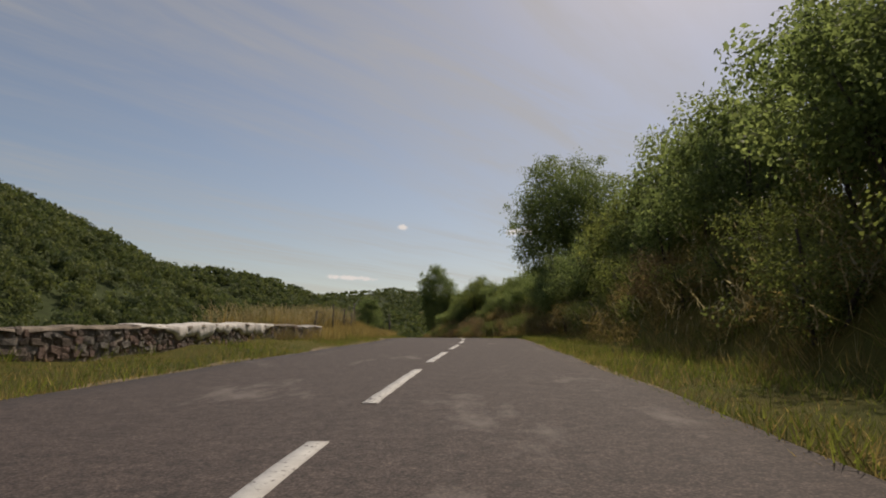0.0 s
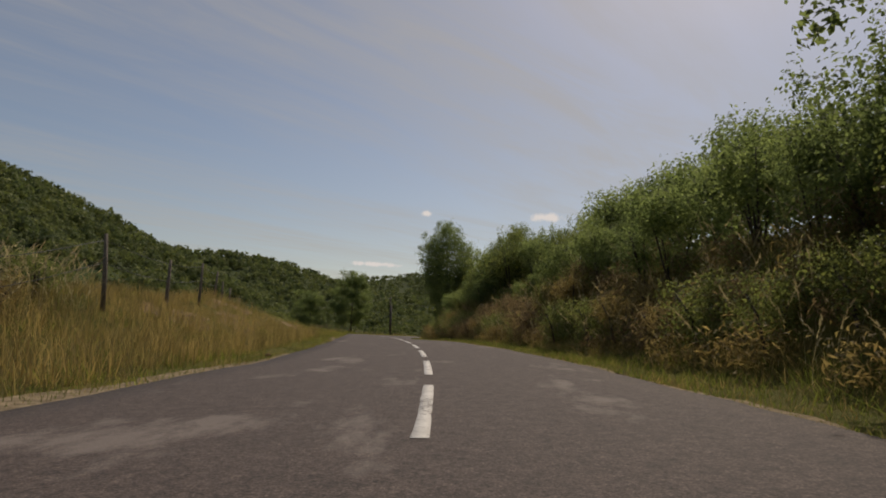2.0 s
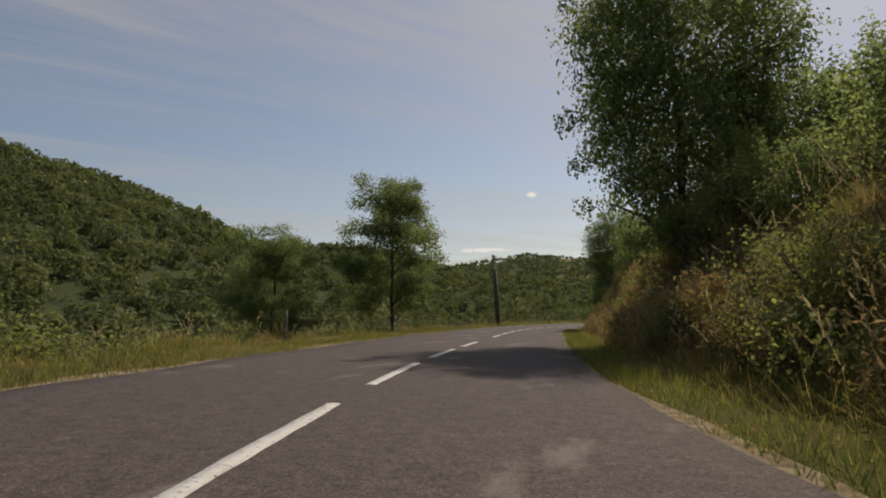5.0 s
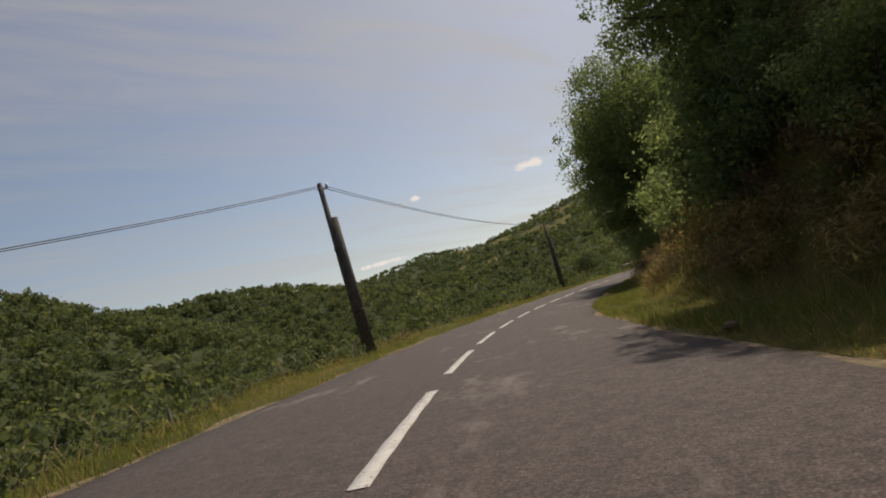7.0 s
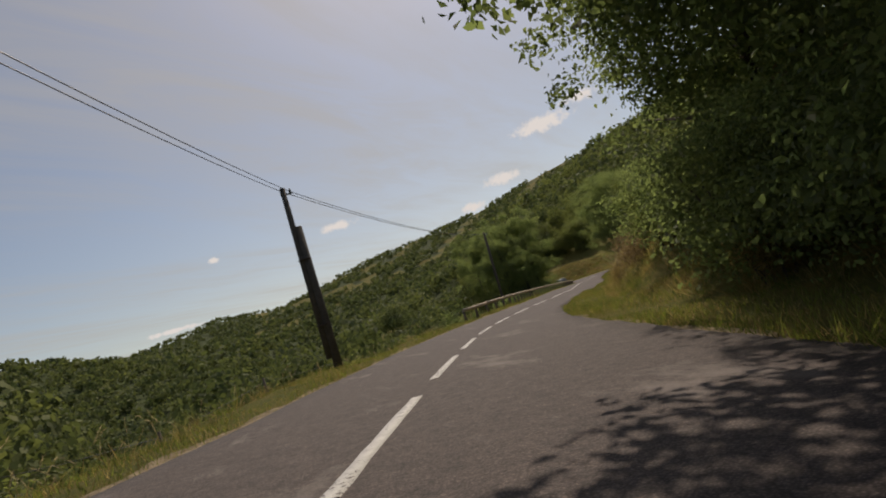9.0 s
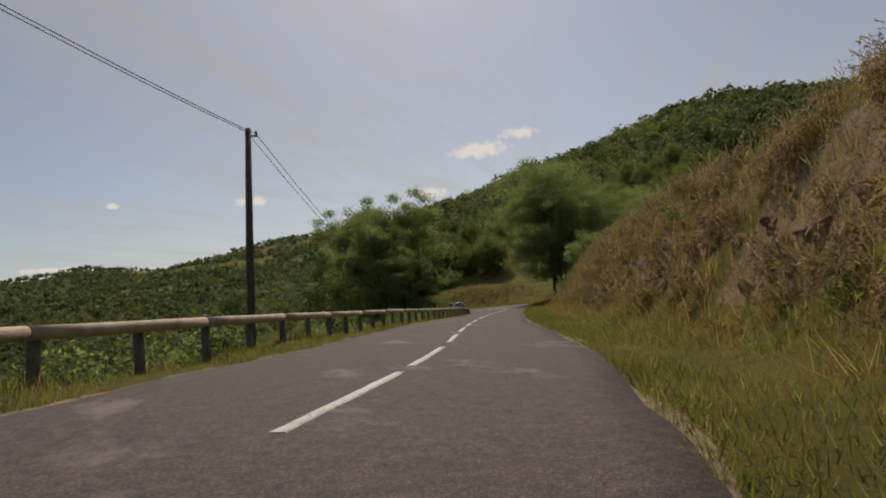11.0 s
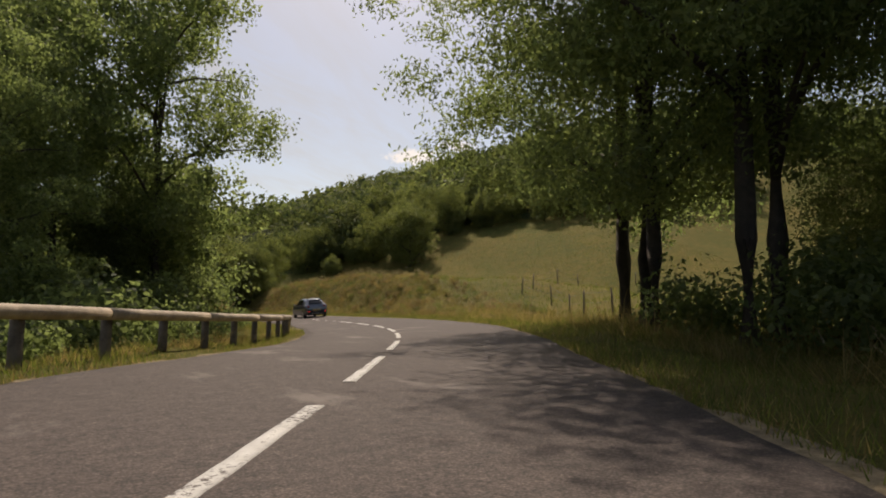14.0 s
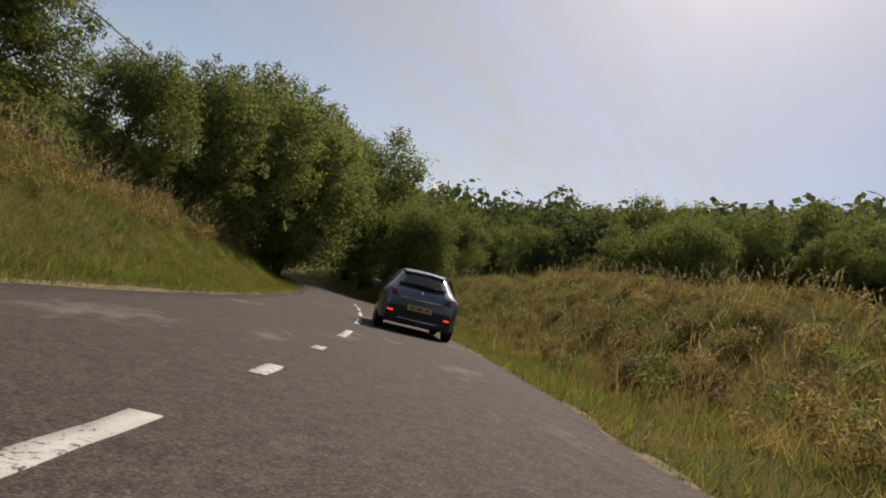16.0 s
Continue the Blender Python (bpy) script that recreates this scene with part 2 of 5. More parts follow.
RAIL_WOOD = plain("pale_log_wood", (0.42, 0.33, 0.23), 0.75, 0, 3, 0.35, 0.4)
STONE = plain("wall_stone", (0.15, 0.115, 0.09), 0.9, 0, 4, 0.45, 0.8)
LICHEN = plain("limewashed_stone", (0.4, 0.37, 0.33), 0.9, 0, 5, 0.35, 0.7)


def paint_material():
    """White road paint, chipped so that the asphalt shows."""
    m, n, l, b = material("road_paint")
    co = n.new("ShaderNodeNewGeometry").outputs["Position"]
    tone, chips, big = noise_tex(n, l, 5, 5, 0.7, co), noise_tex(n, l, 26, 6, 0.75, co), noise_tex(n, l, 0.9, 2, 0.5, co)
    r = ramp(n, [(0.3, (0.48, 0.46, 0.42)), (0.7, (0.68, 0.66, 0.61))])
    l.new(tone.outputs["Fac"], r.inputs[0])
    s = n.new("ShaderNodeMath")
    s.operation = "MULTIPLY_ADD"
    l.new(big.outputs["Fac"], s.inputs[0])
    s.inputs[1].default_value = 0.35
    l.new(chips.outputs["Fac"], s.inputs[2])
    r2 = ramp(n, [(0.735, (0, 0, 0)), (0.795, (1, 1, 1))])
    l.new(s.outputs[0], r2.inputs[0])
    l.new(mixed(n, l, r2.outputs[0], r.outputs[0], (0.08, 0.06, 0.05)), b.inputs["Base Color"])
    b.inputs["Roughness"].default_value = 0.8
    bumped(n, l, b, chips.outputs["Fac"], 0.5, 0.01)
    return m


PAINT = paint_material()
ROCK = plain("reddish_rock", (0.27, 0.15, 0.11), 0.9, 0, 3, 0.4, 0.9)

# ---------- plan: the road's centre line, from its heading along the way ----------
HEADING = [(-60, 8), (-24, 4), (-8, 0.45), (0, -1.95), (8, -4.38), (16, -4.99), (24, -2.52), (32, -0.26), (40, 3.02), (48, 6.02), (56, 8.86),
           (64, 9.0), (72, 9.79), (80, 10.06), (88, 4.84), (96, 2.1), (104, 2.73), (112, 0.65), (120, -3.66), (128, -8.41), (136, -13.02),
           (144, -17.36), (152, -19.83), (160, -21.63), (168, -29.48), (176, -36.07), (184, -33.84), (192, -27.34), (200, -28.55),
           (208, -30.34), (216, -31.44), (224, -33.18), (232, -31.98), (240, -29.7), (248, -23.13), (256, -14.82), (264, -8.96),
           (272, -5.0), (280, -2.6), (290, 0), (302, 6), (320, 18), (340, 26)]
GRADE = [(-60, 3.15), (2, 3.15), (10, 2.99), (18, 2.69), (26, 2.24), (33, 1.48), (41, 1.09), (48, 1.1), (56, 0.85), (63, 0.44), (67, 0.13), (75, 0), (340, 0)]
BANK = [(-60, -3.2), (0, -3.2), (20, -2.5), (40, -2.6), (60, -0.3), (72, 2), (103, 3), (120, 3), (135, 4.5), (155, 4.5), (190, 4), (208, 3),
        (225, -0.5), (235, -1), (245, -5), (258, -6), (290, -5), (340, 0)]
STEP = 0.25
S = np.arange(-60, 340.01, STEP)


def table(pairs, s):
    xs, ys = zip(*pairs)
    return np.interp(s, xs, ys)


_h = np.radians(table(HEADING, S))
CX = np.concatenate([[0], np.cumsum(-np.sin(_h[:-1]) * STEP)])
CY = np.concatenate([[0], np.cumsum(np.cos(_h[:-1]) * STEP)])
CZ = np.concatenate([[0], np.cumsum(np.tan(np.radians(table(GRADE, S[:-1]))) * STEP)])
_i = int(round((-8 + 60) / STEP))
CX, CY = CX - CX[_i] - 0.901, CY - CY[_i] - 10.173
CZ = CZ - np.interp(80, S, CZ)


def plan(s, l):
    """World x, y of the place s metres along the road and l to its right."""
    s, l = np.asarray(s, float), np.asarray(l, float)
    h = np.radians(table(HEADING, s))
    return np.interp(s, S, CX) + l * np.cos(h), np.interp(s, S, CY) + l * np.sin(h)


def along(x, y):
    """The way back: s and l of world points (arrays)."""
    x, y = np.atleast_1d(x).astype(float), np.atleast_1d(y).astype(float)
    so, lo = np.empty(len(x)), np.empty(len(x))
    px, py, ph = CX[::8], CY[::8], _h[::8]
    for k in range(0, len(x), 4000):
        d = (x[k:k + 4000, None] - px) ** 2 + (y[k:k + 4000, None] - py) ** 2
        i = d.argmin(1)
        dx, dy = x[k:k + 4000] - px[i], y[k:k + 4000] - py[i]
        so[k:k + 4000] = S[::8][i] - dx * np.sin(ph[i]) + dy * np.cos(ph[i])
        lo[k:k + 4000] = dx * np.cos(ph[i]) + dy * np.sin(ph[i])
    return so, lo


def smooth(t):
    t = np.clip(t, 0, 1)
    return t * t * (3 - 2 * t)


# ridges: x, y, height along a crest, and how steeply it falls away
RIDGES = [
    (0.50, [(-520, 100, 163), (-310, 319, 99), (-266, 362, 81), (-255, 372, 70), (-242, 383, 63), (-228, 395, 58), (-205, 413, 43), (-165, 440, 30)]),
    (0.33, [(-420, 620, 96), (-247, 546, 62), (-183, 576, 60), (-122, 595, 38), (-30, 660, 34)]),
    (0.25, [(-400, 1050, 96), (-262, 1110, 86), (-170, 1125, 98), (-87, 1136, 107), (0, 1140, 101), (104, 1134, 114), (208, 1118, 136), (325, 1085, 146), (540, 980, 190)]),
    (0.42, [(120, 470, 30), (164, 461, 52), (215, 425, 70), (258, 386, 84), (278, 359, 78), (295, 329, 72), (330, 230, 66), (330, 60, 60)]),
    (0.34, [(62, 372, 8), (86, 368, 17), (106, 358, 24), (135, 338, 27), (190, 305, 33)]),
]


def far_height(x, y):
    s, l = along(x, y)
    z = -13 + 14 * smooth((l + 60) / 75) + 10 * smooth((l - 15) / 90) * smooth((235 - s) / 40)
    for fall, line in RIDGES:
        best = np.full(len(x), -1e9)
        for (x0, y0, z0), (x1, y1, z1) in zip(line, line[1:]):
            dx, dy = x1 - x0, y1 - y0
            t = np.clip(((x - x0) * dx + (y - y0) * dy) / (dx * dx + dy * dy), 0, 1)
            d = np.hypot(x - x0 - t * dx, y - y0 - t * dy)
            best = np.maximum(best, z0 + t * (z1 - z0) - fall * (np.sqrt(d * d + 400) - 20))
        z = np.maximum(z, best)
    wave = 1.6 * np.sin(x * 0.031 + 1.3) * np.sin(y * 0.027) + 0.8 * np.sin(x * 0.09 + y * 0.07)
    return z + wave * smooth((np.abs(l) - 30) / 60)


R_TOP = [(-60, 3), (0, 2.4), (20, 2.6), (30, 1.8), (50, 2.4), (57, 2.6), (60, 3.7), (66, 3.7), (70, 2.6), (90, 2.0), (98, 3.6), (112, 3.6), (128, 3.3), (135, 2.4), (150, 2.0), (165, 2.4),
         (185, 3.2), (205, 3.2), (216, 3.1), (223, 2.6), (228, 1.3), (233, 0.5), (240, 0.2), (250, 0.1), (258, 0.15), (265, 0.7), (271, 2.7), (282, 3.5), (300, 3.2), (340, 1.5)]
R_WIDE = [(-60, 2.6), (56, 2.6), (60, 4.3), (66, 4.3), (70, 2.6), (90, 2.6), (98, 3.8), (113, 3.8), (120, 3.0), (130, 3), (165, 3.2), (216, 3.6), (226, 5), (262, 4), (340, 4)]
R_FOOT = [(-60, 3.3), (95, 3.5), (118, 3.5), (127, 3.6), (132, 4.2), (150, 4.2), (160, 3.6), (216, 3.4), (235, 4.2), (255, 3.4), (340, 3.4)]
R_RISE = [(-60, 0.2), (215, 0.22), (228, 0.08), (240, 0.12), (262, 0.1), (275, 0.03), (340, 0.05)]
L_TOP = [(-60, -0.7), (18, -0.6), (28, -0.1), (40, 0.35), (50, 1.0), (62, 1.1), (74, 0.6), (84, -0.2), (95, -0.8), (110, -1.3), (180, -1.6), (236, -1.8),
         (246, -0.6), (254, 0.2), (264, 0.9), (280, 1.3), (340, 2)]
L_FOOT = [(-60, 5.2), (18, 5.0), (30, 3.8), (76, 3.6), (95, 5.0), (118, 4.4), (180, 4.2), (236, 4.6), (250, 3.6), (340, 3.4)]
L_RISE = [(-60, -0.12), (70, -0.12), (95, -0.16), (236, -0.18), (250, 0.06), (340, 0.15)]
HALF_R = [(-60, 2.05), (18, 2.05), (36, 2.5), (46, 2.45), (66, 2.38), (98, 2.5), (108, 2.6), (118, 2.35), (127, 2.3), (133, 2.55), (152, 2.6), (160, 2.2), (190, 2.18), (216, 2.1), (228, 2.15), (242, 2.7), (250, 2.6), (264, 2.2), (340, 2.2)]
HALF_L = [(-60, 2.65), (22, 2.75), (30, 3.1), (37, 3.1), (46, 2.65), (66, 2.5), (104, 2.68), (118, 2.65), (134, 2.25), (160, 2.25), (180, 2.6), (200, 2.55), (218, 2.8), (240, 3.0), (252, 2.8), (268, 2.5), (340, 2.5)]


def near_height(s, l):
    b = np.tan(np.radians(table(BANK, s)))
    lean = -np.clip(l, -3.2, 3.2) * b * (1 - smooth((np.abs(l) - 3.5) / 7))
    z = np.interp(s, S, CZ) + lean
    u = l - table(R_FOOT, s)
    top, wide = table(R_TOP, s), table(R_WIDE, s)
    right = top * smooth(u / wide) + np.maximum(u - wide, 0) * table(R_RISE, s)
    v = -l - table(L_FOOT, s)
    ltop = table(L_TOP, s)
    left = ltop * smooth(v / 4.0) + np.maximum(v - 4.0, 0) * table(L_RISE, s)
    z = z + np.where(l > 0, right, left)
    edge = np.maximum(l - table(HALF_R, s), -l - table(HALF_L, s))
    rough = 0.10 * np.sin(s * 1.9 + l * 0.7) * np.sin(l * 1.6 + s * 0.4) + 0.16 * np.sin(s * 0.53 + 2) * np.sin(l * 0.8 + 1.1)
    return z + rough * smooth((edge - 0.5) / 2.0) + 0.02 * smooth(edge / 0.3)


def height(s, l):
    s, l = np.atleast_1d(np.asarray(s, float)), np.atleast_1d(np.asarray(l, float))
    s, l = np.broadcast_arrays(s, l)
    x, y = plan(s, l)
    w = smooth((np.abs(l) - 14) / 24)
    return near_height(s, l) * (1 - w) + far_height(x.ravel(), y.ravel()).reshape(x.shape) * w


def spot(s, l, up=0.0):
    """World place on the ground."""
    x, y = plan(s, l)
    return Vector((float(x), float(y), float(height(s, l)[0]) + up))


# ---------- mesh helpers ----------


def mesh_of(name, verts, faces, mat=None, flat=True):
    """A mesh from arrays: faces all with the same number of corners."""
    verts, faces = np.asarray(verts, np.float32), np.asarray(faces, np.int32)
    me = bpy.data.meshes.new(name)
    n, k = faces.shape
    me.vertices.add(len(verts))
    me.vertices.foreach_set("co", verts.ravel())
    me.loops.add(n * k)
    me.loops.foreach_set("vertex_index", faces.ravel())
    me.polygons.add(n)
    me.polygons.foreach_set("loop_start", np.arange(0, n * k, k, dtype=np.int32))
    if not flat:
        me.polygons.foreach_set("use_smooth", np.ones(n, bool))
    me.update(calc_edges=True)
    if mat:
        me.materials.append(mat)
    return me


def part(name, data, mat, parent, label=""):
    """Links a bmesh or mesh as one object under a thing or a part."""
    if isinstance(data, bmesh.types.BMesh):
        me = bpy.data.meshes.new(name)
        data.to_mesh(me)
        data.free()
        if mat:
            me.materials.append(mat)
    else:
        me = data
    ob = new(name, me)
    if parent is not None:
        ob.parent = parent
    return tagged(ob, label)


def thing(name, label, category, group="", at=(0, 0, 0)):
    ob = new(name)
    ob.location = at
    ob.empty_display_size = 0.3
    return tagged(ob, label, category, group)


def grid_faces(rows, cols):
    i = np.arange(rows - 1)[:, None] * cols + np.arange(cols - 1)[None]
    i = i.ravel()
    return np.stack([i, i + 1, i + cols + 1, i + cols], 1)


def tube(points, radii, sides=8, close=True):
    """A bmesh tube along points, one radius a point."""
    bm = bmesh.new()
    rings = []
    pts = [Vector(p) for p in points]
    for k, (p, r) in enumerate(zip(pts, radii)):
        d = (pts[min(k + 1, len(pts) - 1)] - pts[max(k - 1, 0)]).normalized()
        q = d.to_track_quat("Z", "Y")
        rings.append([bm.verts.new(p + q @ Vector((r * cos(2 * pi * j / sides), r * sin(2 * pi * j / sides), 0))) for j in range(sides)])
    for r0, r1 in zip(rings, rings[1:]):
        for j in range(sides):
            f = bm.faces.new((r0[j], r0[(j + 1) % sides], r1[(j + 1) % sides], r1[j]))
            f.smooth = True
    if close:
        bm.faces.new(rings[0][::-1])
        bm.faces.new(rings[-1])
    return bm


def box(size, bevel=0.0, at=(0, 0, 0)):
    bm = bmesh.new()
    bmesh.ops.create_cube(bm, size=1)
    bmesh.ops.scale(bm, vec=size, verts=bm.verts)
    if bevel:
        bmesh.ops.bevel(bm, geom=bm.edges[:], offset=bevel, segments=2, affect="EDGES", profile=0.6)
    bmesh.ops.translate(bm, vec=at, verts=bm.verts)
    return bm


# ---------- the ground, one sheet to the horizon ----------
ss = np.arange(-58, 338, 1.0)
ll = np.concatenate([-np.geomspace(42, 9, 16), np.arange(-8.5, 8.6, 0.35), np.geomspace(9, 42, 16)])
SG, LG = np.meshgrid(ss, ll, indexing="ij")
xg, yg = plan(SG, LG)
zg = height(SG, LG)
inside = smooth((np.minimum(LG + table(HALF_L, SG), table(HALF_R, SG) - LG) - 0.05) / 0.2)
zg = zg - 0.14 * inside - 0.03
near_v = np.stack([xg, yg, zg], -1).reshape(-1, 3)
near_f = grid_faces(len(ss), len(ll))
fx = np.concatenate([-np.geomspace(2600, 320, 22), np.arange(-310, 361, 9.0), np.geomspace(372, 2600, 20)])
fy = np.concatenate([-np.geomspace(2000, 130, 14), np.arange(-120, 521, 9.0), np.geomspace(532, 3200, 34)])
XF, YF = np.meshgrid(fx, fy, indexing="ij")
sf, lf = along(XF.ravel(), YF.ravel())
zf = far_height(XF.ravel(), YF.ravel()) - 3.5 * (1 - smooth((np.abs(lf) - 26) / 9)) * (sf > -62) * (sf < 344)
far_v = np.stack([XF.ravel(), YF.ravel(), zf], -1)
far_f = grid_faces(len(fx), len(fy))[:, ::-1] + len(near_v)


def wooded(x, y):
    """True where trees cover the far ground."""
    s, l = along(x, y)
    z = far_height(x, y)
    d = np.hypot(x, y - 150)
    fields = np.sin(x * 0.047 + 0.4) * np.sin(y * 0.033 + 1) + 0.6 * np.sin(x * 0.11 - y * 0.07)
    meadow = (l > 0) & (s > 205) & (s < 318 - 0.42 * (np.clip(l, 20, 72) - 30)) & (l < 112)
    return ((np.abs(l) > 20) | (s > 345) | (s < -62)) & ~meadow & ~((z > 42) & (d > 640) & (fields > 0.3) & (x > -30))


ground = new("ground", mesh_of("ground", np.concatenate([near_v, far_v]), np.concatenate([near_f[:, ::-1], far_f]), GROUND, flat=False))
ground.data.materials.append(WOOD_FLOOR)
mid_ = far_v[far_f - len(near_v)].mean(1)
ground.data.materials.append(SOIL)
# bare soil where the banks are cut
sm, lm = SG.ravel()[near_f].mean(1), LG.ravel()[near_f].mean(1)
worn = np.sin(sm * 0.8) * np.sin(lm * 2.1 + sm * 0.3) + 0.5 * np.sin(sm * 2.3 + lm)
bare = ((sm > 48) & (sm < 80) & (lm < -4.7) & (lm > -7.6) & (worn > -0.1)) | ((sm > 96) & (sm < 117) & (lm > 4.4) & (lm < 8.5) & (worn > -0.5)) | ((sm > 180) & (sm < 210) & (lm > 4.5) & (lm < 6.2) & (worn > -0.5))
ground.data.polygons.foreach_set("material_index", np.concatenate([np.where(bare, 2, 0).astype(np.int32), wooded(mid_[:, 0], mid_[:, 1]).astype(np.int32)]))
tagged(ground, "dry summer grassland and hillsides along a valley road", "ground", kind="structure")

# the road: asphalt with a worn edge and a small thickness
rs = np.arange(-58, 338, 0.5)
rows = []
rng = np.random.default_rng(5)
wob = np.convolve(rng.normal(0, 0.12, len(rs) + 8), np.ones(5) / 5, "same")[4:-4]
wob2 = np.convolve(rng.normal(0, 0.12, len(rs) + 8), np.ones(5) / 5, "same")[4:-4]
for k, u in enumerate(np.concatenate([[-1.0], np.linspace(-1, 1, 13), [1.0]])):
    half = table(HALF_R, rs) + wob if u > 0 else table(HALF_L, rs) + wob2
    l = u * half
    x, y = plan(rs, l)
    z = np.interp(rs, S, CZ) - l * np.tan(np.radians(table(BANK, rs))) 
    z = z - (0.22 if k in (0, 14) else 0)
    rows.append(np.stack([x, y, z], -1))
rv = np.stack(rows, 0)
road = new("road", mesh_of("road", rv.reshape(-1, 3), grid_faces(15, len(rs))[:, ::-1], ASPHALT, flat=False))
tagged(road, "worn grey-brown asphalt country road with pale patches", "road", kind="structure")


# pale grit washed out along the asphalt's edges
def grit(side, s0, s1, seed):
    s = np.arange(s0, s1, 0.3)
    r = np.random.default_rng(seed)
    wide = np.clip((0.16 if side < 0 else 0.06) + np.convolve(r.normal(0, 0.3, len(s) + 10), np.ones(5) / 5, "same")[5:-5], 0.02, 0.45 if side < 0 else 0.2)
    if side < 0:
        wide = wide + 0.3 * smooth((s - 14) / 8) * smooth((48 - s) / 8)
    inner = table(HALF_R, s) - 0.06 if side > 0 else table(HALF_L, s) - 0.06
    v = []
    for k in range(4):
        l = side * (inner + 0.06 + (wide * k / 3 if k else -0.36) + r.normal(0, 0.012, len(s)))
        x, y = plan(s, l)
        up = near_height(s, l) + (-0.015, -0.012, -0.008, -0.05)[k]
        v.append(np.stack([x, y, up], -1))
    f = grid_faces(4, len(s))
    me = mesh_of("grit_edge", np.stack(v, 0).reshape(-1, 3), f[:, ::-1] if side > 0 else f, GRAVEL)
    return tagged(new("grit_edge", me), "pale grit along the asphalt's edge", "gravel", kind="structure")


grit(-1, -20, 300, 3)
grit(1, -20, 300, 4)


def road_z(s, l):
    return float(np.interp(s, S, CZ) - l * np.tan(np.radians(table(BANK, s))))


def dash_mesh(s0, length, seed):
    """One painted dash, its ends and sides a little ragged, lying on the asphalt."""
    r = np.random.default_rng(seed)
    n = 14
    t = np.linspace(0, length, n) + s0
    w0, w1 = -0.055 + r.normal(0, 0.004, n), 0.055 + r.normal(0, 0.004, n)
    v = []
    for s_, a_, b_ in zip(t, w0, w1):
        for l_, up in ((a_, -0.01), (a_ + 0.004, 0.005), (b_ - 0.004, 0.005), (b_, -0.01)):
            x, y = plan(s_, l_)
            v.append((float(x), float(y), road_z(s_, l_) + up))
    return mesh_of("dash", v, grid_faces(n, 4)[:, ::-1], PAINT)


# dash starts, in the three stretches of road where the rhythm differs
starts = [6.45 + 4.332 * k for k in range(-9, 21)] + [100.82 + 4.335 * k for k in range(20)] + [186.8 + 4.317 * k for k in range(19)]
for k, s0 in enumerate(starts):
    part("dash", dash_mesh(s0, 3.0 if k < len(starts) - 1 else 0.5, k), PAINT, road, "white painted centre line dash" if k == 0 else "")
for k, (s0, n_) in enumerate([(266.6, 0.35), (268.8, 1.6), (272.9, 2.6), (277.4, 3.0), (281.7, 3.0), (286, 3.0)]):
    part("dash", dash_mesh(s0, n_, 300 + k), PAINT, road)

# ---------- plants ----------


def leaves(rng, lobes, count, size, droop=0.0, slim=0.32):
    """Arrays of leaf quads strewn through lobes (x, y, z, radius, squash)."""
    lobes = np.asarray(lobes, float)
    vol = lobes[:, 3] ** 2
    which = rng.choice(len(lobes), count, p=vol / vol.sum())
    d = rng.normal(size=(count, 3))
    d /= np.linalg.norm(d, axis=1)[:, None]
    f = lobes[which]
    dent = 1 + 0.32 * np.sin(d[:, 0] * 5 + which) * np.sin(d[:, 1] * 6 + which * 2.1) + 0.2 * np.sin(d[:, 2] * 9 + which * 1.3)
    r = f[:, 3] * dent * (0.38 + 0.74 * rng.random(count) ** 0.7)
    c = f[:, :3] + d * r[:, None] * np.stack([np.ones(count), np.ones(count), f[:, 4]], 1)
    nrm = d * 0.8 + rng.normal(size=(count, 3)) * 0.6 + np.array([0, 0, 0.35])
    nrm /= np.linalg.norm(nrm, axis=1)[:, None]
    axis = np.cross(nrm, rng.normal(size=(count, 3)))
    axis[:, 2] -= droop
    axis /= np.linalg.norm(axis, axis=1)[:, None]
    side = np.cross(nrm, axis)
    ln = size * (0.6 + 0.8 * rng.random(count))[:, None]
    wd = ln * slim
    bend = nrm * ln * 0.12
    v = np.stack([c - axis * ln * 0.5, c + side * wd + bend, c + axis * ln * 0.5 - bend, c - side * wd + bend], 1).reshape(-1, 3)
    q = np.arange(count * 4).reshape(-1, 4)
    return v, q


def tree_lobes(rng, height_, radius, base, n=16, flat=(0.6, 0.85)):
    """Clumps of a crown from base up to height_: a few boughs, each with its own clumps, so that gaps stay open."""
    out = []
    boughs = max(7, n // 3)
    for k in range(boughs):
        t = (k + 0.5) / boughs
        z = base + (height_ - base) * (0.1 + 0.82 * t)
        wide = radius * (0.3 + 0.75 * sin(pi * min(1, 0.2 + 0.7 * t)))
        a = k * 2.4 + rng.uniform(-0.5, 0.5)
        q = wide * rng.uniform(0.35, 0.75)
        big = radius * rng.uniform(0.3, 0.48)
        for j in range(8):
            d = rng.normal(size=3)
            d /= np.linalg.norm(d)
            d[2] = d[2] * 0.75 + 0.1
            out.append((q * cos(a) + d[0] * big, q * sin(a) + d[1] * big, z + d[2] * big, radius * rng.uniform(0.13, 0.24), rng.uniform(*flat)))
        out.append((q * cos(a) * 0.6, q * sin(a) * 0.6, z - 0.1, big * 0.6, 0.8))
    return out


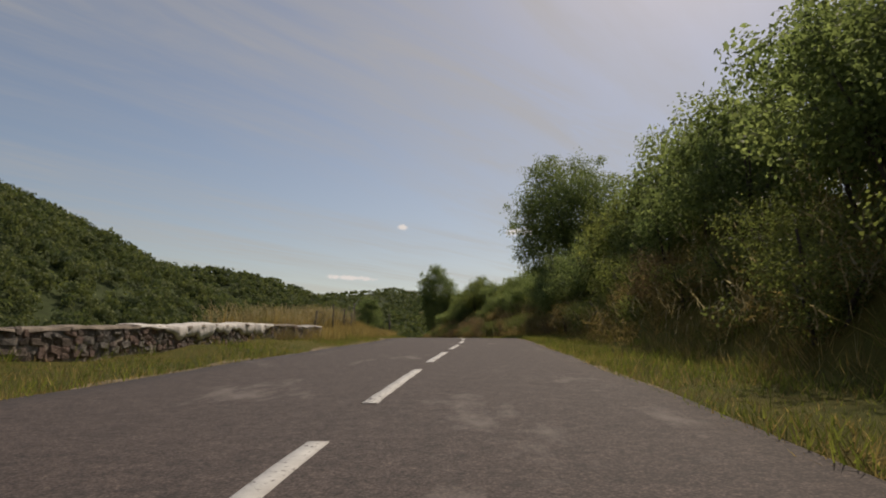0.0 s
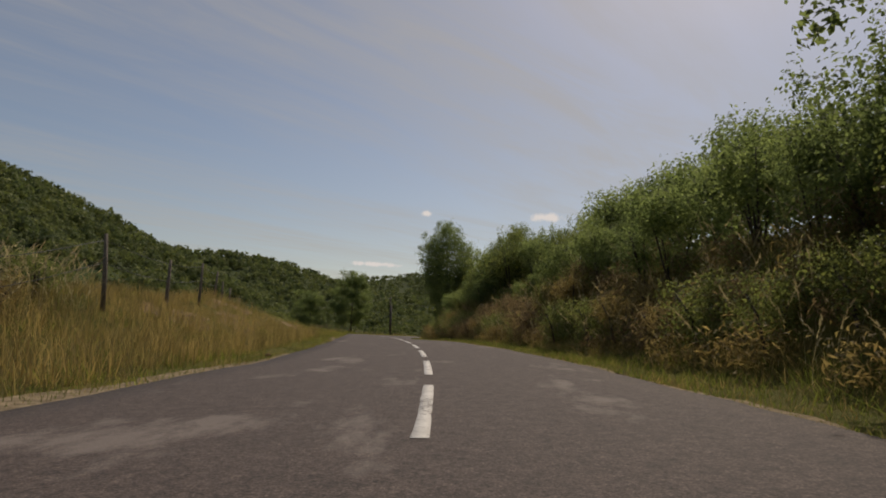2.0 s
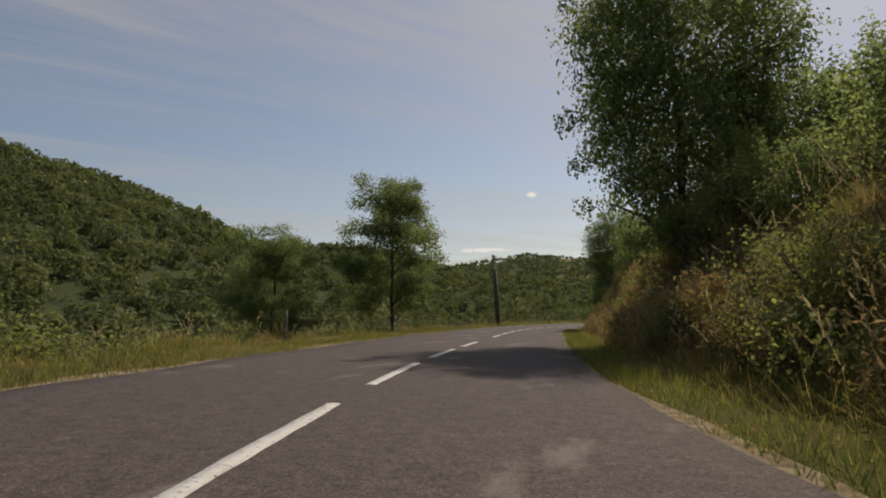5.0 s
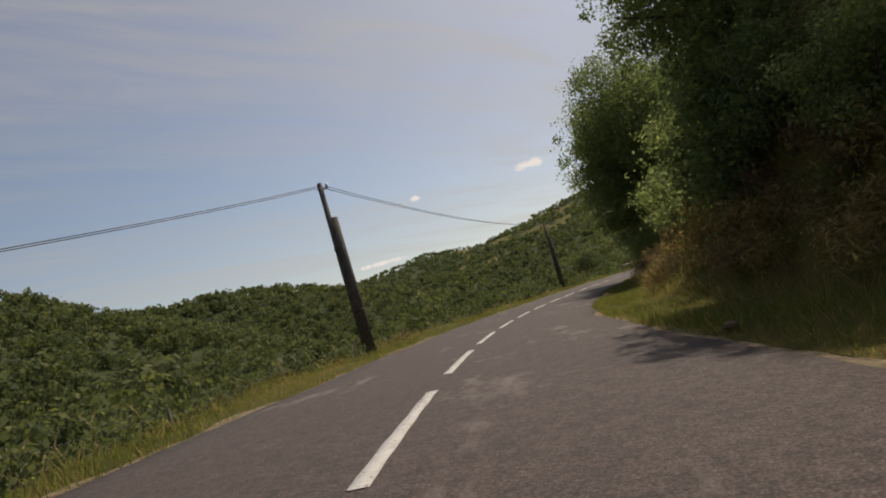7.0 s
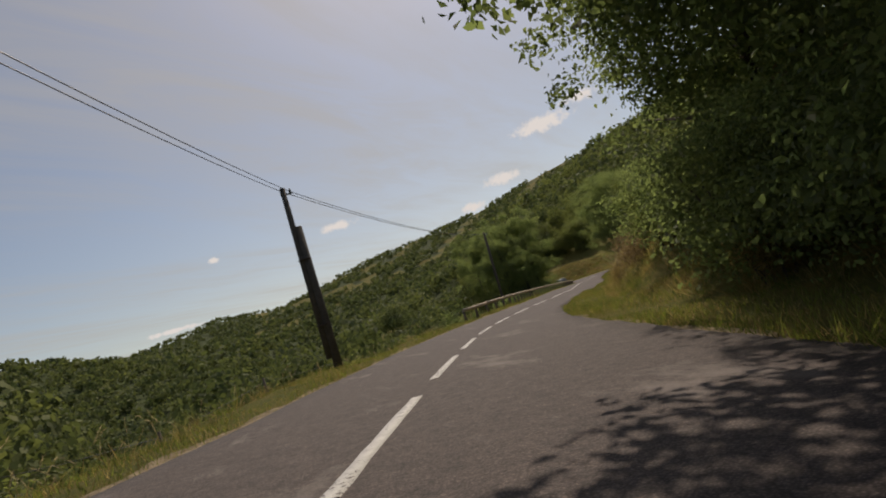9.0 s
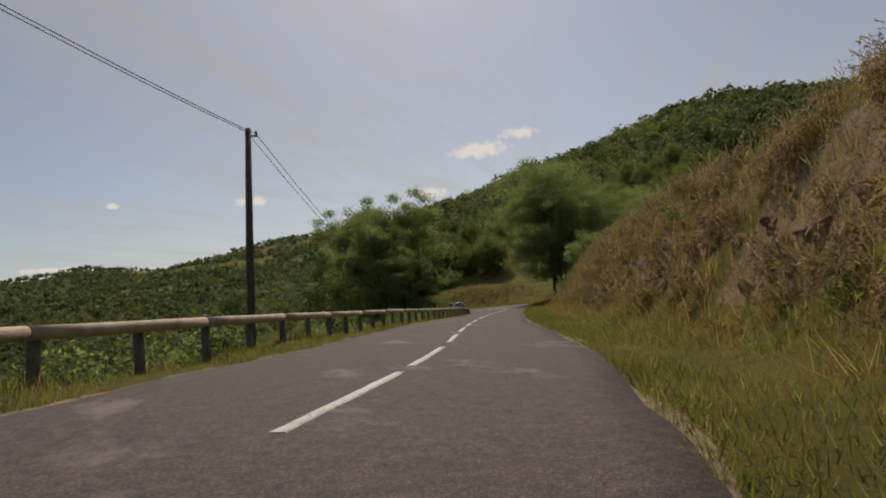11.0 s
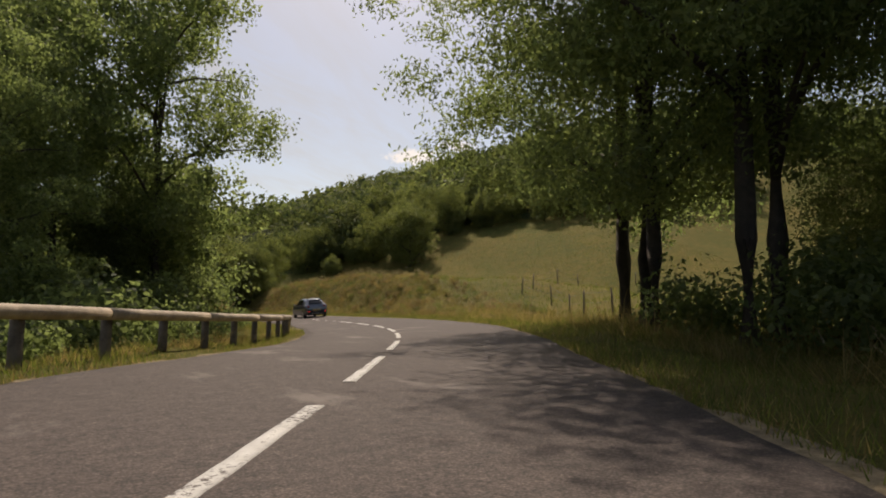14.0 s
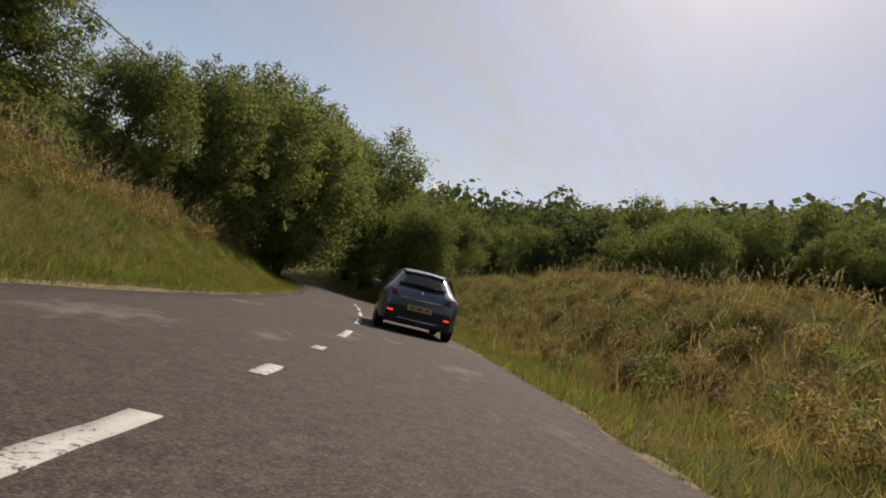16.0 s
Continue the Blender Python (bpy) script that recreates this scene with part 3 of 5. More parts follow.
def dome_lobes(rng, tall, radius, base, n=44):
    """Clumps of a dense round crown: an uneven shell of boughs over a filled core."""
    mid, half = (base + tall) / 2, (tall - base) / 2
    out = []
    for k in range(n):
        z = 1 - 2 * (k + 0.5) / n
        a = k * 2.39996 + rng.uniform(-0.3, 0.3)
        ring = max(0.0, 1 - z * z) ** 0.5 * (1.0 if z > 0 else 0.9)
        reach = 0.74 + 0.1 * sin(a * 2 + 1.3) + rng.uniform(-0.1, 0.1)
        out.append((radius * reach * ring * cos(a), radius * reach * ring * sin(a), mid + half * reach * z * 1.02, radius * rng.uniform(0.2, 0.36), rng.uniform(0.7, 0.9)))
    for k in range(n // 7):
        d = rng.normal(size=3)
        d /= np.linalg.norm(d)
        out.append((radius * 0.4 * d[0], radius * 0.4 * d[1], mid + half * 0.4 * d[2], radius * 0.36, 0.9))
    # twigs that stand out of the outline
    for k in range(n):
        d = rng.normal(size=3)
        d /= np.linalg.norm(d)
        q = rng.uniform(0.93, 1.06)
        out.append((radius * q * d[0], radius * q * d[1], mid + half * q * d[2], radius * rng.uniform(0.06, 0.11), rng.uniform(0.7, 1.2)))
    return out


def make_tree(label, seed, tall, radius, base, count, leaf, mat, trunk=0.16, group="roadside trees", n=16, trunks=1, dome=False, flat=(0.6, 0.85), slim=0.32, droop=0.0):
    """A tree at the origin: tapered trunk, limbs that reach into the lobes, and a crown of many small leaves."""
    rng = np.random.default_rng(seed)
    t = thing("tree", label, "tree", group)
    lobes = dome_lobes(rng, tall, radius, base, n) if dome else tree_lobes(rng, tall, radius, base, n=n, flat=flat)
    v, q = leaves(rng, lobes, count, leaf, droop, slim)
    crown = part("crown", mesh_of("crown", v, q, mat), None, t)
    for w in range(trunks):
        ox, oy = (0, 0) if trunks == 1 else (rng.uniform(-0.5, 0.5), rng.uniform(-0.5, 0.5))
        pts, rad = [], []
        for k in range(7):
            u = k / 6
            pts.append((ox + rng.uniform(-0.08, 0.08) * k * 0.5, oy + rng.uniform(-0.08, 0.08) * k * 0.5, -0.5 + (tall * 0.82 + 0.5) * u))
            rad.append(trunk * (1.25 if k == 0 else 1) * (1 - 0.82 * u))
        stem = part("trunk", tube(pts, rad, 9), BARK, t)
        for k in range(3 if trunks > 1 else 7):
            lx, ly, lz, lr, _ = lobes[int(rng.integers(0, len(lobes)))]
            zb = max(base * 0.75, lz - rng.uniform(0.8, 2.2))
            u = (zb + 0.5) / (tall * 0.82 + 0.5)
            j = min(5, int(u * 6))
            a0 = Vector(pts[j]).lerp(Vector(pts[j + 1]), u * 6 - j)
            m0 = a0.lerp(Vector((lx, ly, lz)), 0.5) + Vector((0, 0, 0.25))
            part("limb", tube([a0, m0, (lx * 1.1, ly * 1.1, lz + 0.1)], [trunk * 0.4, trunk * 0.26, trunk * 0.08], 6), BARK, stem)
    return t


def make_shrub(label, seed, tall, radius, count, leaf, mat, group="roadside shrubs", slim=0.32):
    rng = np.random.default_rng(seed)
    t = thing("shrub", label, "shrub", group)
    lobes = []
    for k in range(9):
        a = k * 2.4
        q = radius * rng.uniform(0.1, 0.65)
        z = tall * rng.uniform(0.2, 0.78)
        lobes.append((q * cos(a), q * sin(a), z, radius * rng.uniform(0.34, 0.5), rng.uniform(0.7, 0.95)))
    v, q = leaves(rng, lobes, count, leaf, slim=slim)
    # some shoots standing out of the top
    sh = []
    for k in range(10):
        a = rng.uniform(0, 2 * pi)
        q0 = radius * rng.uniform(0, 0.7)
        sh.append((q0 * cos(a), q0 * sin(a), tall * rng.uniform(0.75, 0.98), 0.1 * radius, 2.4))
    v2, q2 = leaves(rng, sh, count // 6, leaf * 0.75, slim=slim)
    part("foliage", mesh_of("foliage", np.concatenate([v, v2]), np.concatenate([q, q2 + len(v)]), mat), None, t)
    for k in range(4):
        a = rng.uniform(0, 2 * pi)
        part("stem", tube([(0.1 * cos(a), 0.1 * sin(a), -0.4), (0.3 * radius * cos(a), 0.3 * radius * sin(a), tall * 0.4), (0.5 * radius * cos(a), 0.5 * radius * sin(a), tall * 0.75)], [0.035, 0.025, 0.01], 5), BARK, t)
    return t


def stand(ob, s, l, turn=0.0, size=1.0, up=0.0):
    p = spot(s, l, up)
    ob.location, ob.rotation_euler, ob.scale = p, (0, 0, turn), (size, size, size)
    return ob


def copy_at(ob, s, l, turn, size=1.0, label="", up=0.0, tilt=0.0, tall=1.0):
    c = copy_thing(ob, pose(0, 0, 0))
    c.matrix_basis = Matrix.Translation(spot(s, l, up)) @ Euler((tilt, 0, turn)).to_matrix().to_4x4() @ Matrix.Diagonal((size, size, size * tall, 1))
    return tagged(c, label)


rng = np.random.default_rng(11)
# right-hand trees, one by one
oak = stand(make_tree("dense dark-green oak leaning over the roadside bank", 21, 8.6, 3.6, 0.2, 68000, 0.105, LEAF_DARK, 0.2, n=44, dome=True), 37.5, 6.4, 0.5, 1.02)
copy_at(oak, 73, 8.2, 5.2, 0.55, "small round oak growing out of the hedge")
copy_at(oak, 95.6, 5.6, 1.9, 0.92, "round dark-green oak standing over the hedge", tall=1.24)
copy_at(oak, 121.6, 5.6, 3.6, 0.6, "broad leafy oak at the end of the rocky bank")
copy_at(oak, 145.5, 6.0, 0.6, 1.2, "tall dark oak overhanging the road")
copy_at(oak, 151, 6.0, 2.2, 1.15, "dark oak in deep shade beside the road")
copy_at(oak, 108.5, 15, 2.9, 0.42, "dark oak on top of the rocky bank")
copy_at(oak, 118, 12.0, 1.1, 0.45, "dark oak above the rocky bank")
copy_at(oak, 136.5, 9.6, 4.6, 0.8, "spreading oak behind the rocky bank")
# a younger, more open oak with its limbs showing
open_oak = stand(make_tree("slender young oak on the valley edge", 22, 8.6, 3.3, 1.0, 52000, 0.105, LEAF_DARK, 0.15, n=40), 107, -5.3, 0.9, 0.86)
copy_at(open_oak, 103, -9.4, 2.4, 0.66, "bushy oak low on the valley edge")
copy_at(oak, 155.8, 5.9, 1.2, 0.92, "dark oak rising straight from the roadside")
copy_at(open_oak, 149.4, 5.0, 4.0, 1.2, "large dark oak with branches over the road")
# locust trees round the left-hand bend
locust = stand(make_tree("leafy green locust tree with dark trunks by the meadow", 31, 14.5, 5.6, 2.4, 66000, 0.135, LEAF_PALE, 0.2, "locust trees at the bend", n=46, trunks=2, flat=(0.4, 0.7), slim=0.22, droop=0.4), 243.7, 5.5)
copy_at(locust, 238.4, 6.0, 2.0, 0.92)
copy_at(locust, 241.2, 4.9, 3.4, 0.84)
copy_at(locust, 236.8, 9.2, 4.1, 0.66, "locust tree in shade behind the bank")
copy_at(locust, 240, 12.5, 5.1, 0.66, "locust tree in shade behind the bank")
ash = stand(make_tree("tall airy locust tree below the wooden guard rail", 32, 14.5, 4.6, 1.0, 31000, 0.17, LEAF_PALE, 0.17, "locust trees below the rail", n=40, trunks=3, flat=(0.5, 0.8), slim=0.3, droop=0.3), 255, -8.5, 0.4, 0.98)
for k, (s_, l_, z_) in enumerate([(255, -12.2, 0.94), (259, -14, 0.96), (263, -17, 0.9), (249, -13.5, 0.8), (246, -10.5, 0.55), (271, -13, 0.6)]):
    copy_at(ash, s_, l_, 1.3 * k + 1.7, z_)
# dark trees in the shade behind them
for s_, l_, z_ in ((241, 10, 0.5), (236.5, 10.5, 0.5), (232.5, 9.5, 0.42), (238.8, 14, 0.6)):
    copy_at(oak, s_, l_, s_, z_, "dark-leaved oak in the shade behind the locust trees")
for s_, l_, z_ in ((256, -9.2, 0.7), (260.5, -9.0, 0.75), (265, -10, 0.7)):
    copy_at(oak, s_, l_, s_, z_, "dark-leaved oak below the end of the guard rail")
# the row of trees on the left after the bend
bank_tree = stand(make_tree("bushy green tree on the grassy bank", 41, 7.2, 2.9, 0.2, 30000, 0.125, LEAF_MID, 0.14, "trees on the left bank", n=34, dome=True), 276.5, -10, 0, 0.62)
for k, (s_, l_, z_) in enumerate([(281, -8.4, 0.62), (286, -7.6, 0.85), (291, -6.8, 1.15), (297, -6.0, 1.35), (305, -4.9, 1.6), (301, -4.3, 1.5), (310, -3.4, 1.75), (306, 5.4, 1.0), (310, 5.0, 1.1), (316, 4.8, 1.2), (312, 10, 1.1), (322, 9, 1.2), (322, 5.2, 2.2)]):
    copy_at(bank_tree, s_, l_, 0.9 * k + 0.3, z_)

# hedge of shrubs on the right-hand bank
shrubs = [stand(make_shrub("tangled dark hedge shrub on the bank", 51, 2.6, 1.7, 6500, 0.085, LEAF_MID), 2, 6.0),
          stand(make_shrub("dense broom shrub with upright shoots", 52, 2.2, 1.5, 6200, 0.075, LEAF_DARK), 4, 7.0),
          stand(make_shrub("pale-green hazel shrub on the bank", 53, 2.8, 1.6, 6000, 0.09, LEAF_PALE), 7, 5.8)]
low = [stand(make_shrub("low bramble scrub on the bank's foot", 54, 1.0, 1.0, 3400, 0.045, LEAF_MID), -3, 4.3),
       stand(make_shrub("low dry bracken and weeds on the bank", 55, 0.9, 0.9, 2600, 0.115, GRASS_DRY, slim=0.07), -1, 4.5),
       stand(make_shrub("brown withered bracken on the bank", 56, 0.95, 0.95, 2600, 0.09, BRACKEN, slim=0.13), -5, 4.6)]
for s_ in np.arange(-6, 97, 2.1):
    big = 1.2 if s_ < 28 else 0.8
    # the bank lies open where the hedge stands back
    for l_, z_ in ((5.9, 0.32), (8.0, 1.15)) if 57 < s_ < 68 else ((5.6, 0.85), (7.8, 1.25)):
        copy_at(shrubs[int(rng.integers(0, 3))], s_ + rng.uniform(-0.8, 0.8), l_ + rng.uniform(-0.4, 0.5), rng.uniform(0, 6.2), z_ * rng.uniform(0.8, 1.2) * big)
for s_ in np.arange(-4, 97, 1.5):
    copy_at(low[0 if s_ < 28 and rng.random() < 0.6 else int(rng.integers(0, 3))], s_ + rng.uniform(-0.6, 0.6), 4.1 + rng.uniform(-0.2, 0.6), rng.uniform(0, 6.2), rng.uniform(0.7, 1.2))
for s_ in [*np.arange(113, 128, 2.2), *np.arange(138, 164, 2.2)]:
    copy_at(shrubs[int(rng.integers(0, 3))], s_ + rng.uniform(-0.8, 0.8), (5.9 if s_ < 117 else 5.0) + rng.uniform(-0.4, 0.6), rng.uniform(0, 6.2), rng.uniform(0.5, 0.95))
for s_ in np.arange(118, 168, 2.2):
    copy_at(low[int(rng.integers(0, 3))], s_ + rng.uniform(-1, 1), 4.6 + rng.uniform(-0.3, 2.0), rng.uniform(0, 6.2), rng.uniform(0.6, 1.1))
for s_ in np.arange(205, 229, 2.6):
    copy_at(shrubs[int(rng.integers(0, 3))], s_ + rng.uniform(-1, 1), 7.6 + rng.uniform(-0.6, 2), rng.uniform(0, 6.2), rng.uniform(0.5, 0.8))
for s_ in (39.5, 42, 51, 53.5, 69, 71, 73, 75):
    copy_at(shrubs[int(rng.integers(0, 3))], s_, 6.8 + rng.uniform(-0.2, 0.3), rng.uniform(0, 6.2), (1.05 if 50 < s_ < 60 else 1.35) + rng.uniform(-0.08, 0.12))
for s_ in (27, 29, 31, 33, 35):
    copy_at(shrubs[1], s_, 5.0 + rng.uniform(-0.2, 0.3), rng.uniform(0, 6.2), rng.uniform(1.0, 1.25))
# dark growth hard against the road under the oaks
for s_ in np.arange(147, 158, 1.4):
    copy_at(shrubs[1], s_, 4.5 + rng.uniform(-0.2, 0.4), rng.uniform(0, 6.2), rng.uniform(0.8, 1.1))
for s_, l_, z_ in ((219, 6.6, 0.7), (221.5, 6.2, 0.85), (224, 6.8, 0.7)):
    copy_at(shrubs[2], s_, l_, s_, z_)
# weeds along the left fence
for s_ in np.arange(25, 46, 1.6):
    copy_at(low[int(rng.choice([0, 1, 2]))], s_ + rng.uniform(-0.7, 0.7), -6.6 - rng.uniform(0, 1.6), rng.uniform(0, 6.2), rng.uniform(0.5, 0.85))


def scrub(name, label, s, l, size, count, leaf, mat, seed):
    """Many bushes on the ground as one object."""
    r = np.random.default_rng(seed)
    x, y = plan(s, l)
    z = height(s, l)
    lobes = []
    for k in range(len(s)):
        for j in range(3):
            a = r.uniform(0, 6.28)
            q = size[k] * 0.5 * r.random()
            lobes.append((x[k] + q * cos(a), y[k] + q * sin(a), z[k] + size[k] * r.uniform(0.3, 0.75), size[k] * r.uniform(0.45, 0.7), 0.8))
    v, f = leaves(r, lobes, count, leaf * (1.7 if mat in (BRACKEN, GRASS_DRY) else 1), slim=0.1 if mat in (BRACKEN, GRASS_DRY) else 0.32)
    return tagged(new(name, mesh_of(name, v, f, mat)), label, "scrub", kind="stuff")


r = np.random.default_rng(15)
n = 230
scrub("valley_scrub", "green scrub and brambles on the valley slope", r.uniform(76, 240, n), -r.uniform(7.4, 14.5, n), r.uniform(0.5, 1.3, n), 100000, 0.105, LEAF_MID, 6)
n = 440
scrub("valley_thicket", "dense green thicket lower on the valley slope", r.uniform(86, 262, n), -r.uniform(13, 36, n), r.uniform(1.4, 3.0, n), 190000, 0.19, LEAF_MID, 7)
for name_, label_, n, lo_, hi_, mat_ in (("bank_bracken", "brown withered bracken covering the cut bank", 290, 3.9, 8.0, BRACKEN), ("bank_scrub", "small green broom shrubs on the cut bank", 190, 4.6, 8.0, LEAF_MID), ("bank_weeds", "dry weeds growing on the cut bank", 340, 4.0, 7.0, GRASS_DRY)):
    scrub(name_, label_, r.uniform(96, 130, n), r.uniform(lo_, hi_, n), r.uniform(0.2, 0.6, n), 240 * n, 0.062, mat_, n)
for name_, label_, n, lo_, hi_, mat_ in (("bank_bracken", "brown withered bracken on the tall grassy bank", 230, 4.2, 8.0, BRACKEN), ("bank_scrub", "low green brambles on the tall grassy bank", 130, 4.2, 8.5, LEAF_MID), ("bank_weeds", "dry weeds on the tall grassy bank", 240, 3.9, 8.0, GRASS_DRY)):
    scrub(name_, label_, r.uniform(168, 230, n), r.uniform(lo_, hi_, n), r.uniform(0.15, 0.5, n), 190 * n, 0.055, mat_, n + 7)
for name_, label_, n, lo_, hi_, mat_ in (("hedge_bracken", "brown withered growth at the hedge's foot", 210, 3.7, 5.6, BRACKEN), ("hedge_bramble", "green brambles at the hedge's foot", 260, 3.9, 6.4, LEAF_MID), ("hedge_hay", "tall dry weeds at the hedge's foot", 160, 3.5, 4.8, GRASS_DRY)):
    scrub(name_, label_, r.uniform(26 if mat_ is BRACKEN else -5, 97, n), r.uniform(lo_, hi_, n), r.uniform(0.25, 0.75, n), 260 * n, 0.055, mat_, n + 3)
n = 34
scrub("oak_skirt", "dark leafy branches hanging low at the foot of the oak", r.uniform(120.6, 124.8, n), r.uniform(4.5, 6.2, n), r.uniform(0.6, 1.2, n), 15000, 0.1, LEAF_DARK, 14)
n = 130
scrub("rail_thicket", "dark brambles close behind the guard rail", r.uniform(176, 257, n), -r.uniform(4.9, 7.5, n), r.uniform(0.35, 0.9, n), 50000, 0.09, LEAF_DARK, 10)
n = 90
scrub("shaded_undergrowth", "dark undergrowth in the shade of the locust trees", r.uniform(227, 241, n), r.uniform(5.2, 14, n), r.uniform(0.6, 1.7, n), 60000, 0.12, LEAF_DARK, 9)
n = 70
scrub("bank_bushes", "green bushes under the trees on the left bank", r.uniform(272, 306, n), -r.uniform(6.6, 12, n), r.uniform(0.5, 1.3, n), 42000, 0.1, LEAF_MID, 12)
n = 60
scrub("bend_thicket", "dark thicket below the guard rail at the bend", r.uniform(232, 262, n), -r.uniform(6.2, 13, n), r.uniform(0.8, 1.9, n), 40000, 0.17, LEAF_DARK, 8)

# ---------- grass ----------


def blades(rng, s, l, tall, lean, wide, n_seg=2):
    """Grass blades as bent strips on the ground."""
    x, y = plan(s, l)
    z = height(s, l) - 0.03
    n = len(s)
    a = rng.uniform(0, 2 * pi, n)
    b = rng.uniform(0, 2 * pi, n)
    w = wide * (0.6 + 0.8 * rng.random(n))
    base = np.stack([x, y, z], -1)
    sd = np.stack([np.cos(a), np.sin(a), 0 * a], -1) * w[:, None] * 0.5
    ld = np.stack([np.cos(b), np.sin(b), 0 * b], -1) * (tall * lean * rng.random(n))[:, None]
    up = np.zeros((n, 3))
    up[:, 2] = tall
    v = np.stack([base - sd, base + sd, base + ld * 0.35 + up * 0.6 + sd * 0.7, base + ld * 0.35 + up * 0.6 - sd * 0.7, base + ld + up * 0.97], 1)
    i = np.arange(n)[:, None] * 5
    f = np.concatenate([i + np.array([[0, 1, 2]]), i + np.array([[0, 2, 3]]), i + np.array([[3, 2, 4]])], 0)
    return v.reshape(-1, 3), f


def grass(name, label, rng, n, s_range, l_of, tall, lean, wide, mat):
    s = rng.uniform(*s_range, n)
    l = l_of(s, rng)
    v, f = blades(rng, s, l, tall * (0.5 + rng.random(n)), lean, wide)
    return tagged(new(name, mesh_of(name, v, f, mat)), label, "grass", kind="stuff")


def right_verge(s, r):
    return table(HALF_R, s) + 0.02 + 1.5 * r.random(len(s)) ** 1.4


def left_verge(s, r):
    return -table(HALF_L, s) - 0.02 - 1.9 * r.random(len(s)) ** 1.3


def right_bank(s, r):
    return table(R_FOOT, s) + 0.05 + 5.0 * r.random(len(s))


def left_bank(s, r):
    l = -table(L_FOOT, s) + 0.3 - 7.0 * r.random(len(s))
    # little grows on the bare soil of the low bank
    bald = (s > 50) & (s < 78) & (l < -4.9) & (l > -7.4) & (r.random(len(s)) < 0.5)
    return np.where(bald, l - 2.6, l)



def turf(name, label, rng, n, l_of, tall, wide, mat, lean=1.0):
    """Short turf: one small triangle a blade."""
    s = rng.uniform(-8, 312, n)
    l = l_of(s, rng)
    x, y = plan(s, l)
    z = near_height(s, l) - 0.04
    a, b = rng.uniform(0, 2 * pi, n), rng.uniform(0, 2 * pi, n)
    h = tall * (0.5 + rng.random(n)) * (0.75 + 0.5 * np.sin(s * 0.9 + l * 2) * np.sin(s * 0.31))
    base = np.stack([x, y, z], -1)
    sd = np.stack([np.cos(a), np.sin(a), 0 * a], -1) * wide * 0.5
    tip = np.stack([np.cos(b) * h * lean * rng.random(n), np.sin(b) * h * lean * rng.random(n), h], -1)
    v = np.stack([base - sd, base + sd, base + tip], 1).reshape(-1, 3)
    return tagged(new(name, mesh_of(name, v, np.arange(3 * n).reshape(-1, 3), mat)), label, "grass", kind="stuff")


turf("verge_grass", "short green grass on the road verge", rng, 110000, right_verge, 0.13, 0.012, GRASS_GREEN)
turf("verge_grass", "short green grass on the road verge", rng, 80000, left_verge, 0.12, 0.012, GRASS_GREEN)
turf("verge_hay", "short dry grass on the road verge", rng, 45000, right_verge, 0.12, 0.01, GRASS_DRY)
turf("verge_hay", "short dry grass on the road verge", rng, 45000, left_verge, 0.11, 0.01, GRASS_DRY)
turf("verge_straw", "dry straw at the asphalt's edge", rng, 40000, lambda s, r: table(HALF_R, s) - 0.04 + 0.3 * r.random(len(s)), 0.04, 0.012, GRASS_DRY, 2.5)
turf("verge_straw", "dry straw at the asphalt's edge", rng, 26000, lambda s, r: -table(HALF_L, s) + 0.04 - 0.35 * r.random(len(s)), 0.04, 0.012, GRASS_DRY, 2.5)


def tussocks(name, label, rng, n, each, s_range, l_of, tall, wide, mat):
    """Grass in clumps, its blades leaning outward, one small triangle a blade."""
    cs_ = rng.uniform(*s_range, n)
    cl = l_of(cs_, rng)
    big = 0.5 + rng.random(n)
    u, q = rng.normal(0, 0.07, (2, n, each)) * big[:, None]
    s, l = (cs_[:, None] + u).ravel(), (cl[:, None] + q).ravel()
    x, y = plan(s, l)
    x0, y0 = plan(cs_, cl)
    base = np.stack([x, y, height(s, l) - 0.04], -1)
    h = (tall * big[:, None] * rng.uniform(0.4, 1.1, (n, each))).ravel()
    out_ = np.stack([x - np.repeat(x0, each), y - np.repeat(y0, each)], -1) / 0.07
    out_ = out_ * 0.45 + rng.normal(0, 0.3, out_.shape)
    a = rng.uniform(0, 2 * pi, n * each)
    sd = np.stack([np.cos(a), np.sin(a), 0 * a], -1) * wide * 0.5
    tip = np.concatenate([out_ * h[:, None], h[:, None]], 1)
    v = np.stack([base - sd, base + sd, base + tip], 1).reshape(-1, 3)
    return tagged(new(name, mesh_of(name, v, np.arange(len(v)).reshape(-1, 3), mat)), label, "grass", kind="stuff")


tussocks("bank_tussocks", "tussocks of dry grass on the bank", rng, 11000, 22, (-6, 300), right_bank, 0.3, 0.011, GRASS_DRY)
tussocks("bank_tussocks", "tussocks of green grass on the bank", rng, 8000, 20, (-6, 300), right_bank, 0.24, 0.012, GRASS_GREEN)
tussocks("valley_tussocks", "tussocks of dry grass on the valley edge", rng, 4000, 20, (18, 300), left_bank, 0.28, 0.011, GRASS_DRY)
tussocks("valley_tussocks", "tussocks of green grass on the valley edge", rng, 4000, 20, (-6, 300), left_bank, 0.24, 0.012, GRASS_GREEN)
turf("bank_turf", "dry turf covering the bank", rng, 130000, right_bank, 0.17, 0.01, GRASS_DRY, 1.6)
turf("bank_turf", "green grass on the bank", rng, 90000, right_bank, 0.14, 0.01, GRASS_GREEN, 1.6)
grass("meadow_grass", "tall dry meadow grass beside the road", rng, 46000, (18, 60), left_bank, 0.36, 0.8, 0.008, GRASS_DRY)
